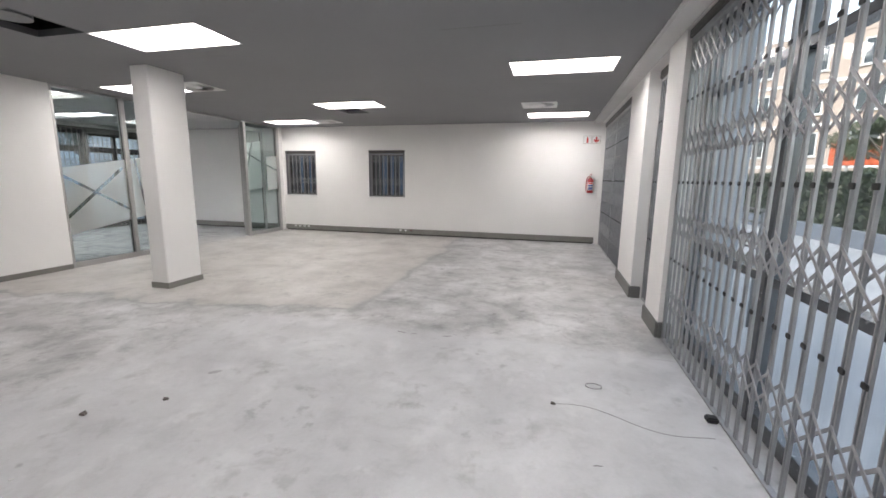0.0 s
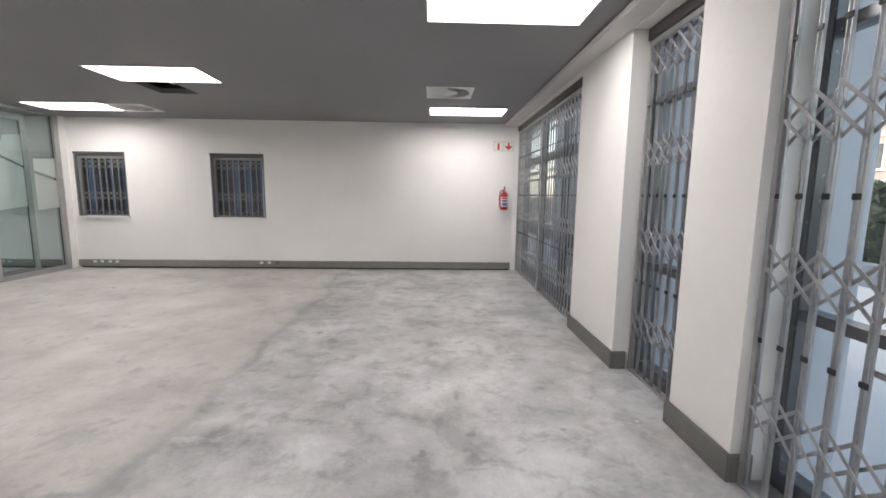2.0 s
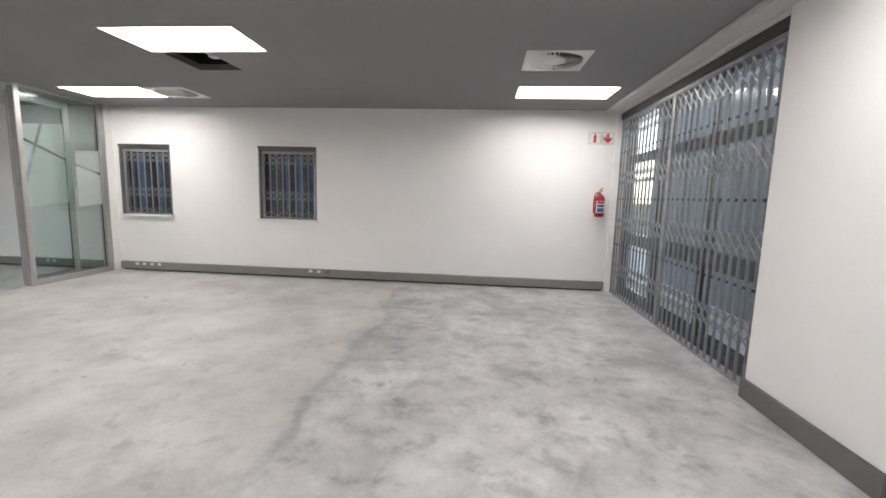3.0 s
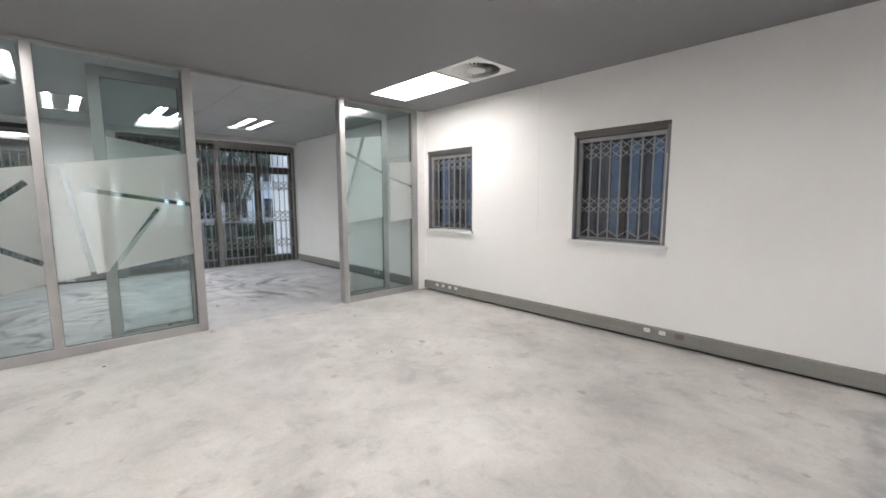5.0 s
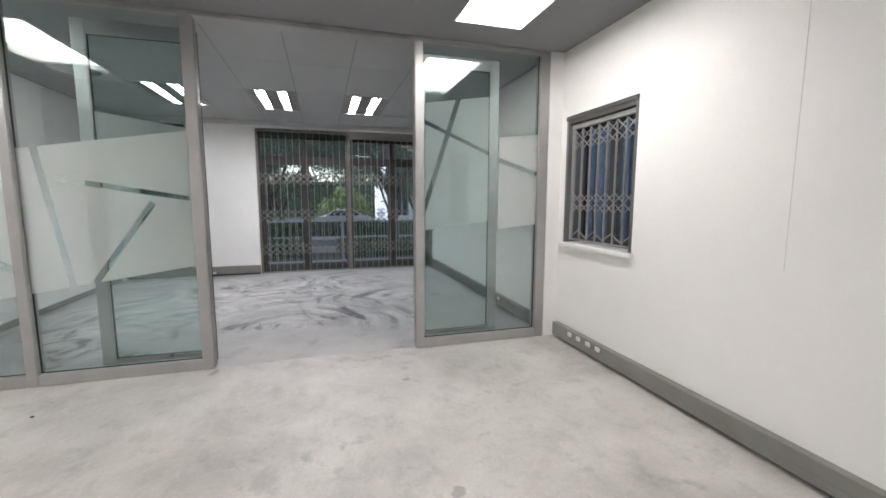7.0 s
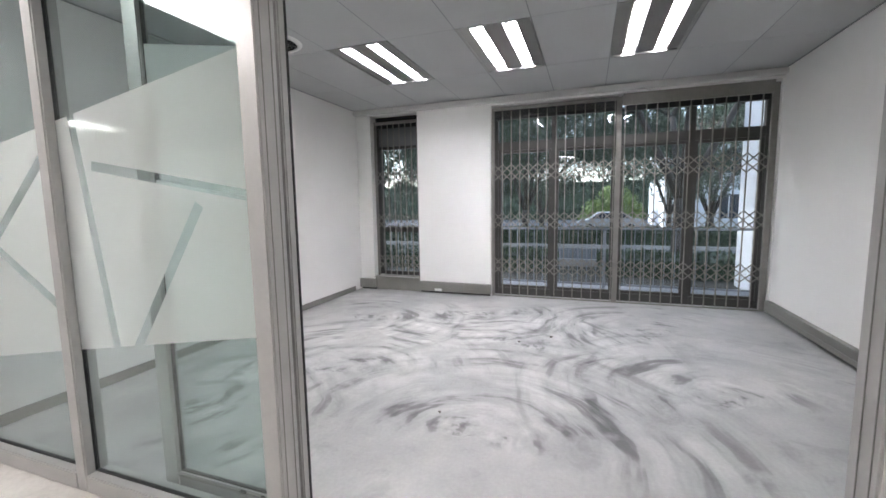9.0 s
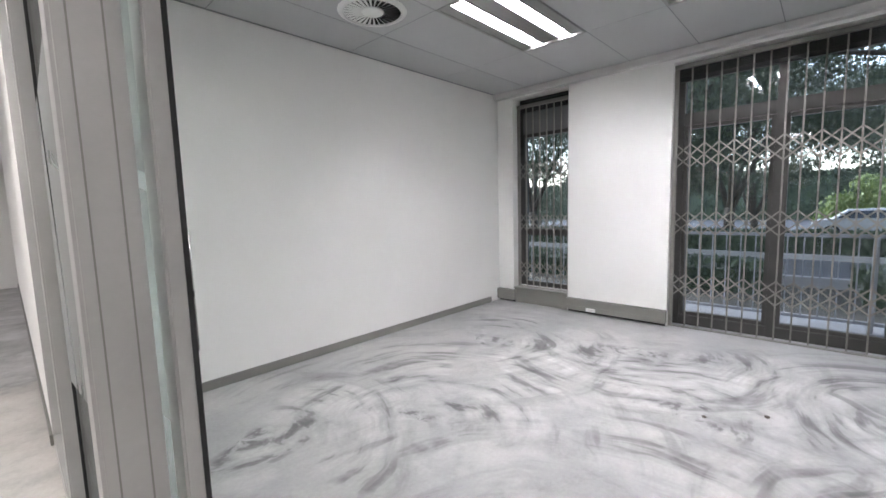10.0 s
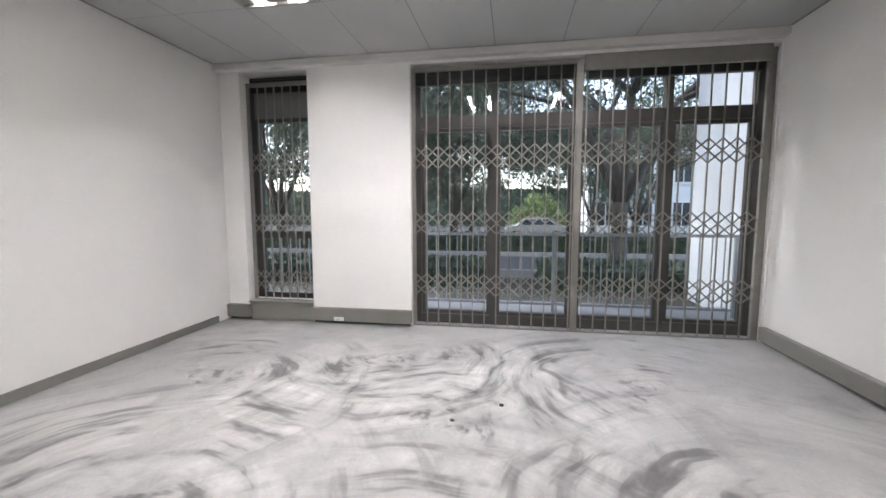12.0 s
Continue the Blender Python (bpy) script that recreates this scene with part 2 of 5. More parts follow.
M_WHITE = plain("white_plastic", (0.75, 0.75, 0.73), 0.4, vary=0.06)
M_RED = plain("red_enamel", (0.34, 0.012, 0.016), 0.3, vary=0.1)
M_REDPRINT = plain("red_print", (0.55, 0.03, 0.03), 0.5, vary=0.05)
M_BLUEPRINT = plain("blue_print", (0.08, 0.11, 0.3), 0.5, vary=0.05)
M_BRUSHED = plain("brushed_steel", (0.4, 0.39, 0.37), 0.3, 0.9, vary=0.1)
M_GLASS = clear_glass("partition_glass", (0.9, 0.95, 0.945), 0.07)
M_PANE = clear_glass("window_glass", (0.9, 0.93, 0.94))
M_STREETPANE = clear_glass("street_window_glass", (0.82, 0.88, 0.95))
M_DIMPANE = clear_glass("tinted_window_glass", (0.72, 0.76, 0.8))
M_FILM = frosted()
M_PANEL = glow("lit_diffuser", (1.0, 0.965, 0.95), PANEL_GLOW)
M_TUBE = glow("lit_tube", (0.94, 0.945, 1.0), TUBE_GLOW)
M_REFLECTOR = plain("troffer_reflector", (0.3, 0.295, 0.28), 0.4, 0.3, vary=0.05)
M_DUST = plain("rust_and_plaster_bits", (0.13, 0.11, 0.095), 0.8, vary=0.4, scale=30.0)
M_FLAKE = plain("old_adhesive_flake", (0.27, 0.26, 0.25), 0.8, vary=0.4, scale=30.0)
M_CHIP = plain("white_plaster_chip", (0.7, 0.69, 0.67), 0.8, vary=0.2, scale=30.0)
M_PAVING = plain("pale_concrete_paving", (0.56, 0.56, 0.57), 0.7, vary=0.25, scale=0.8, grain=25.0, bump=0.2)
M_ASPHALT = plain("asphalt", (0.075, 0.077, 0.083), 0.6, vary=0.3, scale=0.6, grain=40.0, bump=0.3)
M_SOIL = plain("leaf_litter_ground", (0.12, 0.11, 0.085), 0.9, vary=0.5, scale=1.5, grain=20.0, bump=0.5)
M_KERB = plain("concrete_kerb", (0.4, 0.39, 0.37), 0.7, vary=0.2, scale=2.0)
M_BARK = plain("grey_brown_bark", (0.1, 0.085, 0.07), 0.85, vary=0.5, scale=5.0, grain=25.0, bump=0.6)
M_LEAF = leafy("dark_tree_leaves", (0.025, 0.038, 0.022), (0.085, 0.115, 0.06))
M_HEDGE = leafy("hedge_leaves", (0.02, 0.034, 0.018), (0.07, 0.105, 0.045))
M_DARKHEDGE = leafy("dark_hedge_leaves", (0.013, 0.022, 0.014), (0.042, 0.06, 0.032))
# white outer piers; their bluish shade is put into the colour
M_OUTPIER = plain("blue_shaded_white_render", (0.42, 0.455, 0.51), 0.75, vary=0.1, scale=0.7)
# blue-grey gives a white wall's shade as colour; plain grey for the low wall
M_OUTGREY = plain("shaded_white_and_grey_render", (0.24, 0.26, 0.3), 0.75, vary=0.12, scale=0.7)
M_BRIGHTLEAF = leafy("yellow_green_leaves", (0.08, 0.13, 0.03), (0.2, 0.26, 0.07))
M_CREAM = plain("cream_render", (0.45, 0.37, 0.325), 0.8, vary=0.12, scale=0.3)
M_OUTWHITE = plain("white_outside_render", (0.7, 0.72, 0.74), 0.75, vary=0.1, scale=0.7)
M_ORANGE = plain("orange_red_board", (0.55, 0.1, 0.03), 0.5, vary=0.1)
M_ROOF = plain("terracotta_roof", (0.25, 0.1, 0.07), 0.8, vary=0.3, scale=2.0)
M_DARKGLASS = plain("dark_window", (0.04, 0.05, 0.06), 0.12, vary=0.2, bump=0)
M_CARPAINT = plain("silver_car_paint", (0.55, 0.56, 0.57), 0.25, 0.3, vary=0.05, bump=0)
M_DARKPAINT = plain("dark_blue_car_paint", (0.03, 0.04, 0.07), 0.25, 0.2, vary=0.05, bump=0)
M_SLATBROWN = plain("brown_slat", (0.24, 0.215, 0.2), 0.7, vary=0.3, scale=6.0)
M_SLATBLUE = plain("blue_grey_slat", (0.32, 0.41, 0.55), 0.6, vary=0.3, scale=6.0)

# ---------------------------------------------------------------- mesh helpers


def box(bm, x0, x1, y0, y1, z0, z1):
    v = [bm.verts.new(p) for p in ((x0, y0, z0), (x1, y0, z0), (x1, y1, z0), (x0, y1, z0), (x0, y0, z1), (x1, y0, z1), (x1, y1, z1), (x0, y1, z1))]
    for q in ((3, 2, 1, 0), (4, 5, 6, 7), (0, 1, 5, 4), (1, 2, 6, 5), (2, 3, 7, 6), (3, 0, 4, 7)):
        bm.faces.new([v[i] for i in q])
    return v


def boxes(*specs):
    bm = bmesh.new()
    for s in specs:
        box(bm, *s)
    return bm


def soft_box(bevel, *specs):
    """Boxes with rounded edges."""
    bm = boxes(*specs)
    bmesh.ops.bevel(bm, geom=bm.edges[:], offset=bevel, segments=2, affect="EDGES", clamp_overlap=True)
    return bm


def rod(bm, a, b, r, sides=8, r2=None):
    a, b = Vector(a), Vector(b)
    q = (b - a).to_track_quat("Z", "Y").to_matrix()
    ring = []
    for end, rad in ((a, r), (b, r if r2 is None else r2)):
        ring.append([bm.verts.new(end + q @ Vector((rad * math.cos(2 * math.pi * i / sides), rad * math.sin(2 * math.pi * i / sides), 0))) for i in range(sides)])
    for i in range(sides):
        k = (i + 1) % sides
        bm.faces.new((ring[0][i], ring[0][k], ring[1][k], ring[1][i]))
    bm.faces.new(ring[0][::-1])
    bm.faces.new(ring[1])


def lathe(bm, profile, centre=(0, 0, 0), sides=24, caps=True):
    """Turns (radius, height) pairs about the z axis."""
    cx, cy, cz = centre
    rings = [[bm.verts.new((cx + r * math.cos(2 * math.pi * i / sides), cy + r * math.sin(2 * math.pi * i / sides), cz + z)) for i in range(sides)] for r, z in profile]
    for a, b in zip(rings, rings[1:]):
        for i in range(sides):
            k = (i + 1) % sides
            bm.faces.new((a[i], a[k], b[k], b[i]))
    if caps and profile[0][0] > 1e-4:
        bm.faces.new(rings[0][::-1])
    if caps and profile[-1][0] > 1e-4:
        bm.faces.new(rings[-1])


def tube(bm, points, r, sides=6):
    for a, b in zip(points, points[1:]):
        rod(bm, a, b, r, sides)


def as_mesh(name, bm, material, smooth=False):
    me = bpy.data.meshes.new(name)
    bmesh.ops.recalc_face_normals(bm, faces=bm.faces[:])
    bm.to_mesh(me)
    bm.free()
    me.materials.append(material)
    if smooth:
        for f in me.polygons:
            f.use_smooth = True
    return me


def part(name, bm, material, parent, label="", smooth=False):
    """One mesh under a thing or a part; bm may be a mesh that is already made."""
    me = bm if isinstance(bm, bpy.types.Mesh) else as_mesh(name, bm, material, smooth)
    ob = new(name, me)
    ob.parent = parent
    return tagged(ob, label)


def piece(name, me, parent, at=(0, 0, 0)):
    ob = new(name, me)
    ob.parent = parent
    ob.location = at
    return ob


def solid(name, bm, material, label="", category="", group="", kind="", smooth=False):
    return tagged(new(name, as_mesh(name, bm, material, smooth)), label, category, group, kind)


def thing(name, at=(0, 0, 0), label="", category="", group="", kind="", turn=0):
    ob = new(name)
    ob.matrix_basis = pose(*at, 0, 0, turn)
    ob.empty_display_size = 0.1
    return tagged(ob, label, category, group, kind)


# ---------------------------------------------------------------- plan
H = 2.72                    # ceilings
NORTH = 11.06               # wall with the two windows
NORTH2 = 11.0                # same wall in the office
EAST, OUT = 1.14, 1.46      # piers of the shopfront: inner and outer face
PX0, PX1 = -7.045, -6.945   # glazed partition
WEST, WOUT = -11.46, -11.80
SOUTH2 = 5.63                # office side wall
BACK = -2.2

# ---------------------------------------------------------------- large structure


def holed_floor():
    bm = boxes((PX1 - 0.05, OUT, BACK - 0.2, NORTH + 0.25, -0.12, 0.0))
    solid("floor", bm, M_FLOOR, "bare grey concrete screed floor, stained and scuffed", "floor", kind="structure")
    bm = boxes((WOUT, PX1 - 0.052, SOUTH2 - 0.2, NORTH2 + 0.25, -0.12, 0.0))
    solid("floor", bm, M_FLOOR2, "grey screed floor with swirling trowel streaks", "floor", kind="structure")


def wall_with_holes(name, along, a0, a1, d0, d1, z1, holes, label, material=M_WALL):
    """A wall along x or y from a0 to a1, from d0 to d1 thick, with holes (a, b, low, high)."""
    bm = bmesh.new()

    def bit(a, b, lo, hi):
        if b - a > 1e-4 and hi - lo > 1e-4:
            if along == "x":
                box(bm, a, b, d0, d1, lo, hi)
            else:
                box(bm, d0, d1, a, b, lo, hi)

    at = a0
    for a, b, lo, hi in sorted(holes):
        bit(at, a, 0, z1)
        bit(a, b, 0, lo)
        bit(a, b, hi, z1)
        at = b
    bit(at, a1, 0, z1)
    bmesh.ops.remove_doubles(bm, verts=bm.verts[:], dist=1e-5)
    return solid(name, bm, material, label, "wall", kind="structure")


W1 = (-6.855, -5.945, 0.955, 2.115)
W2 = (-4.425, -3.455, 0.95, 2.115)
holed_floor()
wall_with_holes("wall_north", "x", -6.995, OUT, NORTH, NORTH + 0.24, H, [W1, W2], "smooth white painted wall with two barred windows")
wall_with_holes("wall_north_office", "x", WOUT, -6.997, NORTH2, NORTH2 + 0.24, H, [], "smooth white painted office wall")
wall_with_holes("wall_south_office", "x", WOUT, PX0 - 0.002, SOUTH2 - 0.14, SOUTH2, H, [], "plain white painted office wall")
wall_with_holes("wall_west_main", "y", BACK, 5.735, PX0, PX1, H, [], "plain white painted wall")
wall_with_holes("wall_back", "x", PX0, OUT, BACK - 0.2, BACK, H, [], "plain white painted wall")
OPEN_W = [(5.865, 6.635, 0.0, 2.645), (7.725, 10.985, 0.0, 2.625)]
wall_with_holes("wall_west_office", "y", SOUTH2 + 0.002, NORTH2 - 0.002, WOUT, WEST, H, OPEN_W, "white painted wall with two tall glazed openings")
OPEN_E = [(-1.8, 5.21, 0.0, 2.672), (5.74, 6.57, 0.0, 2.672), (7.62, 11.03, 0.0, 2.672)]
wall_with_holes("wall_east", "y", BACK, NORTH - 0.002, EAST, OUT, H, OPEN_E, "cream white painted piers between gated shopfront openings")
solid("nib", boxes((PX0, PX1, 10.92, NORTH - 0.002, 0, H)), M_WALL, "narrow white wall end beside the glass partition", "wall", kind="structure")

# main ceiling: one painted board with real holes
HOLES = [(-4.0, -3.49, 8.556, 9.13), (-4.70, -4.09, 3.69, 4.272)]
# last three panels are unseen, added on the same spacing to brighten the floor
PANELS = [(-0.42, 0.755, 6.06, 6.655), (-0.42, 0.775, 9.74, 10.335), (-4.09, -2.895, 7.955, 8.55), (-6.585, -5.395, 9.855, 10.425), (-4.11, -2.905, 4.28, 4.86), (-6.5, -5.335, 6.1, 6.69), (-0.42, 0.755, 2.39, 2.985), (-4.09, -2.895, 0.61, 1.205), (-0.42, 0.755, -1.28, -0.685)]
DIFFS = [(-0.455, 0.145, 8.54, 9.115), (-5.365, -4.765, 9.86, 10.44), (-5.325, -4.735, 6.1, 6.68)]


def ceiling_board(x0, x1, y0, y1, cut):
    """A board cut up by the holes' edges, so that the holes go through it."""
    xs = sorted({x0, x1, *(c[0] for c in cut), *(c[1] for c in cut)})
    ys = sorted({y0, y1, *(c[2] for c in cut), *(c[3] for c in cut)})
    bm = bmesh.new()
    for a, b in zip(xs, xs[1:]):
        for c, d in zip(ys, ys[1:]):
            mx, my = (a + b) / 2, (c + d) / 2
            if not any(q[0] < mx < q[1] and q[2] < my < q[3] for q in cut):
                box(bm, a, b, c, d, H, H + 0.03)
    bmesh.ops.remove_doubles(bm, verts=bm.verts[:], dist=1e-5)
    return bm


solid("ceiling", ceiling_board(PX0, OUT, BACK - 0.2, NORTH + 0.24, HOLES + PANELS + DIFFS), M_CEIL, "flat dark grey painted ceiling board", "ceiling", kind="structure")
solid("ceiling_void", boxes((PX0, OUT, BACK - 0.2, NORTH + 0.24, H + 0.45, H + 0.5)), M_VOID, "dark slab above the ceiling", "ceiling", kind="structure")

TROFFERS = [(-10.345, -9.165, 6.735, 7.325), (-10.345, -9.165, 7.955, 8.545), (-10.345, -9.165, 9.175, 9.765)]
ODIFF = (-9.16, -8.57, 6.125, 6.715)


def office_ceiling():
    """Lay-in boards with sunk joints and thin bars."""
    bm = bmesh.new()
    xs = [WEST + 0.02, -10.35, -9.16, -7.97, PX0 - 0.004]
    ys = [SOUTH2 + 0.002] + [6.12 + 0.61 * i for i in range(8)] + [NORTH2 - 0.002]
    for a, b in zip(xs, xs[1:]):
        for c, d in zip(ys, ys[1:]):
            mx, my = (a + b) / 2, (c + d) / 2
            if any(q[0] < mx < q[1] and q[2] - 0.05 < my < q[3] + 0.05 for q in TROFFERS):
                continue
            box(bm, a + 0.004, b - 0.004, c + 0.004, d - 0.004, H, H + 0.015)
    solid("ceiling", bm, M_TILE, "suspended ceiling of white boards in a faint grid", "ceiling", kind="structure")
    bm = bmesh.new()
    for x in xs[1:-1]:
        box(bm, x - 0.0055, x + 0.0055, ys[0], ys[-1], H + 0.002, H + 0.012)
    for y in ys[1:-1]:
        for a, b in zip(xs, xs[1:]):
            box(bm, a + 0.006, b - 0.006, y - 0.0055, y + 0.0055, H + 0.002, H + 0.012)
    # grey edge strips stand in for the dark shadow gap along the walls
    for y in (ys[0], ys[-1] - 0.02):
        box(bm, WEST + 0.102, PX0 - 0.03, y, y + 0.02, H - 0.004, H - 0.001)
    solid("trim", bm, M_TBAR, "thin grey bars of the suspended ceiling", "ceiling grid", kind="structure")
    solid("ceiling_void", boxes((WOUT, PX0, SOUTH2 - 0.14, NORTH2 + 0.24, H + 0.3, H + 0.34)), M_VOID, "dark slab above the office ceiling", "ceiling", kind="structure")


office_ceiling()


def cornices():
    solid("trim", soft_box(0.012, (0.95, EAST, BACK, NORTH, 2.672, H)), M_CORNICE, "pale boxed cornice above the shopfront", "cornice", kind="structure")
    solid("trim", soft_box(0.01, (WEST, WEST + 0.1, SOUTH2, NORTH2, 2.65, H - 0.004)), M_CORNICE, "pale boxed cornice above the office windows", "cornice", kind="structure")


cornices()


def skirtings():
    t = 0.022

    def run(name, *specs, mat=M_SKIRT, label="dark grey painted skirting board"):
        solid(name, soft_box(0.006, *specs), mat, label, "skirting", kind="structure")

    h = 0.15
    for a, b in ((5.21, 5.74), (6.57, 7.62), (BACK + 0.03, -1.8)):
        run("baseboard", (EAST - t, EAST, a - t, b + t, 0, h), (EAST, EAST + 0.11, b, b + t, 0, h), (EAST, EAST + 0.11, a - t, a, 0, h))
    run("baseboard", (WEST + 0.2, PX0 - 0.1, SOUTH2, SOUTH2 + 0.014, 0, 0.075), mat=M_TRUNK, label="low grey skirting strip")
    run("baseboard", (PX1, PX1 + 0.014, BACK, 5.735, 0, 0.075), mat=M_TRUNK, label="low grey skirting strip")


skirtings()


def headers():
    """Dark boxes that fill the opening heads above the shopfront gates."""
    for (a, b, _, hi), x, z in zip(OPEN_E, (1.19, 1.285, 1.235), (2.603, 2.583, 2.583)):
        solid("trim", soft_box(0.004, (x - 0.035, x + 0.06, a + 0.004, b - 0.004, z, hi - 0.002)), M_DARKALU, "dark bronze box filling the opening head above a gate", "track housing", kind="structure")


headers()


def trunking(x0, x1, y, out=-1, h=0.152, sockets=(), name="power_trunking", turn=None):
    """Two-channel skirting trunking along x, with outlets; local front faces -y."""
    root = thing(name, (0, 0, 0) if turn is None else turn[:3], "grey metal power skirting trunking with white outlets", "trunking", turn=0 if turn is None else turn[3])
    d = 0.058
    part("back_box", boxes((x0, x1, y - d + 0.006, y, 0.034, h - 0.004)), M_TRUNK, root)
    # black strip paints the shadow under the raised trunking
    part("shadow_gap_strip", boxes((x0 + 0.01, x1 - 0.01, y - 0.012, y, 0.0, 0.0335)), M_BLACK, root, "black strip for the shadow gap under the trunking")
    part("upper_lid", soft_box(0.003, (x0, x1, y - d, y - d + 0.0055, h * 0.56, h)), M_TRUNK, root)
    part("lower_lid", soft_box(0.003, (x0, x1, y - d, y - d + 0.0055, 0.03, h * 0.54)), M_TRUNK, root)
    part("top_lip", boxes((x0, x1, y - d + 0.006, y, h - 0.0035, h)), M_TRUNK, root)
    for s, kind in sockets:
        z = h * 0.78
        if kind == "low":
            z = h * 0.34
        if kind == "red":
            plate = part("dark_outlet", soft_box(0.003, (s - 0.04, s + 0.04, y - d - 0.007, y - d - 0.0005, z - 0.026, z + 0.026)), M_SKIRT, root, "dark grey outlet with red holes")
        else:
            plate = part("outlet", soft_box(0.003, (s - (0.055 if kind == "low" else 0.03), s + (0.055 if kind == "low" else 0.03), y - d - 0.007, y - d - 0.0005, z - 0.02, z + 0.02)), M_WHITE, root, "white power outlet")
        for k in (-0.014, 0.0, 0.014):
            bm = bmesh.new()
            rod(bm, (s + k, y - d - 0.0078, z + (0.008 if k == 0 else -0.006)), (s + k, y - d - 0.006, z + (0.008 if k == 0 else -0.006)), 0.0065 if kind == "red" else 0.0035, 8)
            part("socket_hole", bm, M_RED if kind == "red" else M_BLACK, plate)
    return root


trunking(PX1 + 0.04, 1.12, NORTH, sockets=[(-6.6, ""), (-6.47, ""), (-6.33, "dark"), (-6.2, ""), (-3.55, ""), (-3.41, ""), (-3.26, "red")])
trunking(WEST + 0.04, PX0 - 0.02, NORTH2, sockets=[(-8.2, ""), (-8.08, "")])
# office window wall: trunking on the pier and below the narrow window
trunking(0.0, 1.09, 0.0, h=0.165, sockets=[(0.31, "low")], turn=(WEST, 6.635, 0, 90))
trunking(0.0, 0.27, 0.0, h=0.165, turn=(WEST, SOUTH2, 0, 90))
solid("window_panel", soft_box(0.004, (WEST - 0.1, WEST - 0.004, 5.87, 6.63, 0.0, 0.188), (WEST - 0.12, WEST + 0.02, 5.868, 6.632, 0.1885, 0.205)), M_TRUNK, "grey boxed panel and sill below the narrow window", "sill", kind="structure")


def column():
    root = thing("column", (-4.70, 5.5, 0), "square-edged white plastered column with a grey foot", "column", kind="structure")
    part("shaft", soft_box(0.008, (-0.12, 0.135, -0.26, 0.26, 0, H)), M_WALL, root)
    for s in ((-0.132, 0.147, -0.272, -0.26), (-0.132, 0.147, 0.26, 0.272), (-0.132, -0.12, -0.26, 0.26), (0.135, 0.147, -0.26, 0.26)):
        part("foot_strip", boxes((*s, 0, 0.075)), M_TRUNK, root)


column()

# ---------------------------------------------------------------- glazed partition


def cut_film(y0, y1, lo0, lo1, hi0, hi1, strips):
    """A slanted sheet of film in the y-z plane, with clear strips cut out (two points and a width each)."""
    bm = bmesh.new()
    f = bm.faces.new([bm.verts.new(p) for p in ((0, y0, lo0), (0, y1, lo1), (0, y1, hi1), (0, y0, hi0))])
    for (ya, za), (yb, zb), w in strips:
        d = Vector((0, yb - ya, zb - za)).normalized()
        n = Vector((0, -d.z, d.y))
        for s in (-0.5, 0.5):
            bmesh.ops.bisect_plane(bm, geom=bm.verts[:] + bm.edges[:] + bm.faces[:], plane_co=Vector((0, ya, za)) + n * w * s, plane_no=n)
        ends = sorted(((Vector((0, ya, za))).dot(d), (Vector((0, yb, zb))).dot(d)))
        for e in ends:
            bmesh.ops.bisect_plane(bm, geom=bm.verts[:] + bm.edges[:] + bm.faces[:], plane_co=d * e, plane_no=d)
        gone = []
        for face in bm.faces:
            c = face.calc_center_median()
            if abs((c - Vector((0, ya, za))).dot(n)) < w * 0.5 and ends[0] < c.dot(d) < ends[1]:
                gone.append(face)
        bmesh.ops.delete(bm, geom=gone, context="FACES")
    return bm


def film(parent, x, *args):
    bm = cut_film(*args)
    bmesh.ops.translate(bm, verts=bm.verts[:], vec=(x, 0, 0))
    return part("frosted_film", bm, M_FILM, parent, "pale frosted film with clear slanting strips")


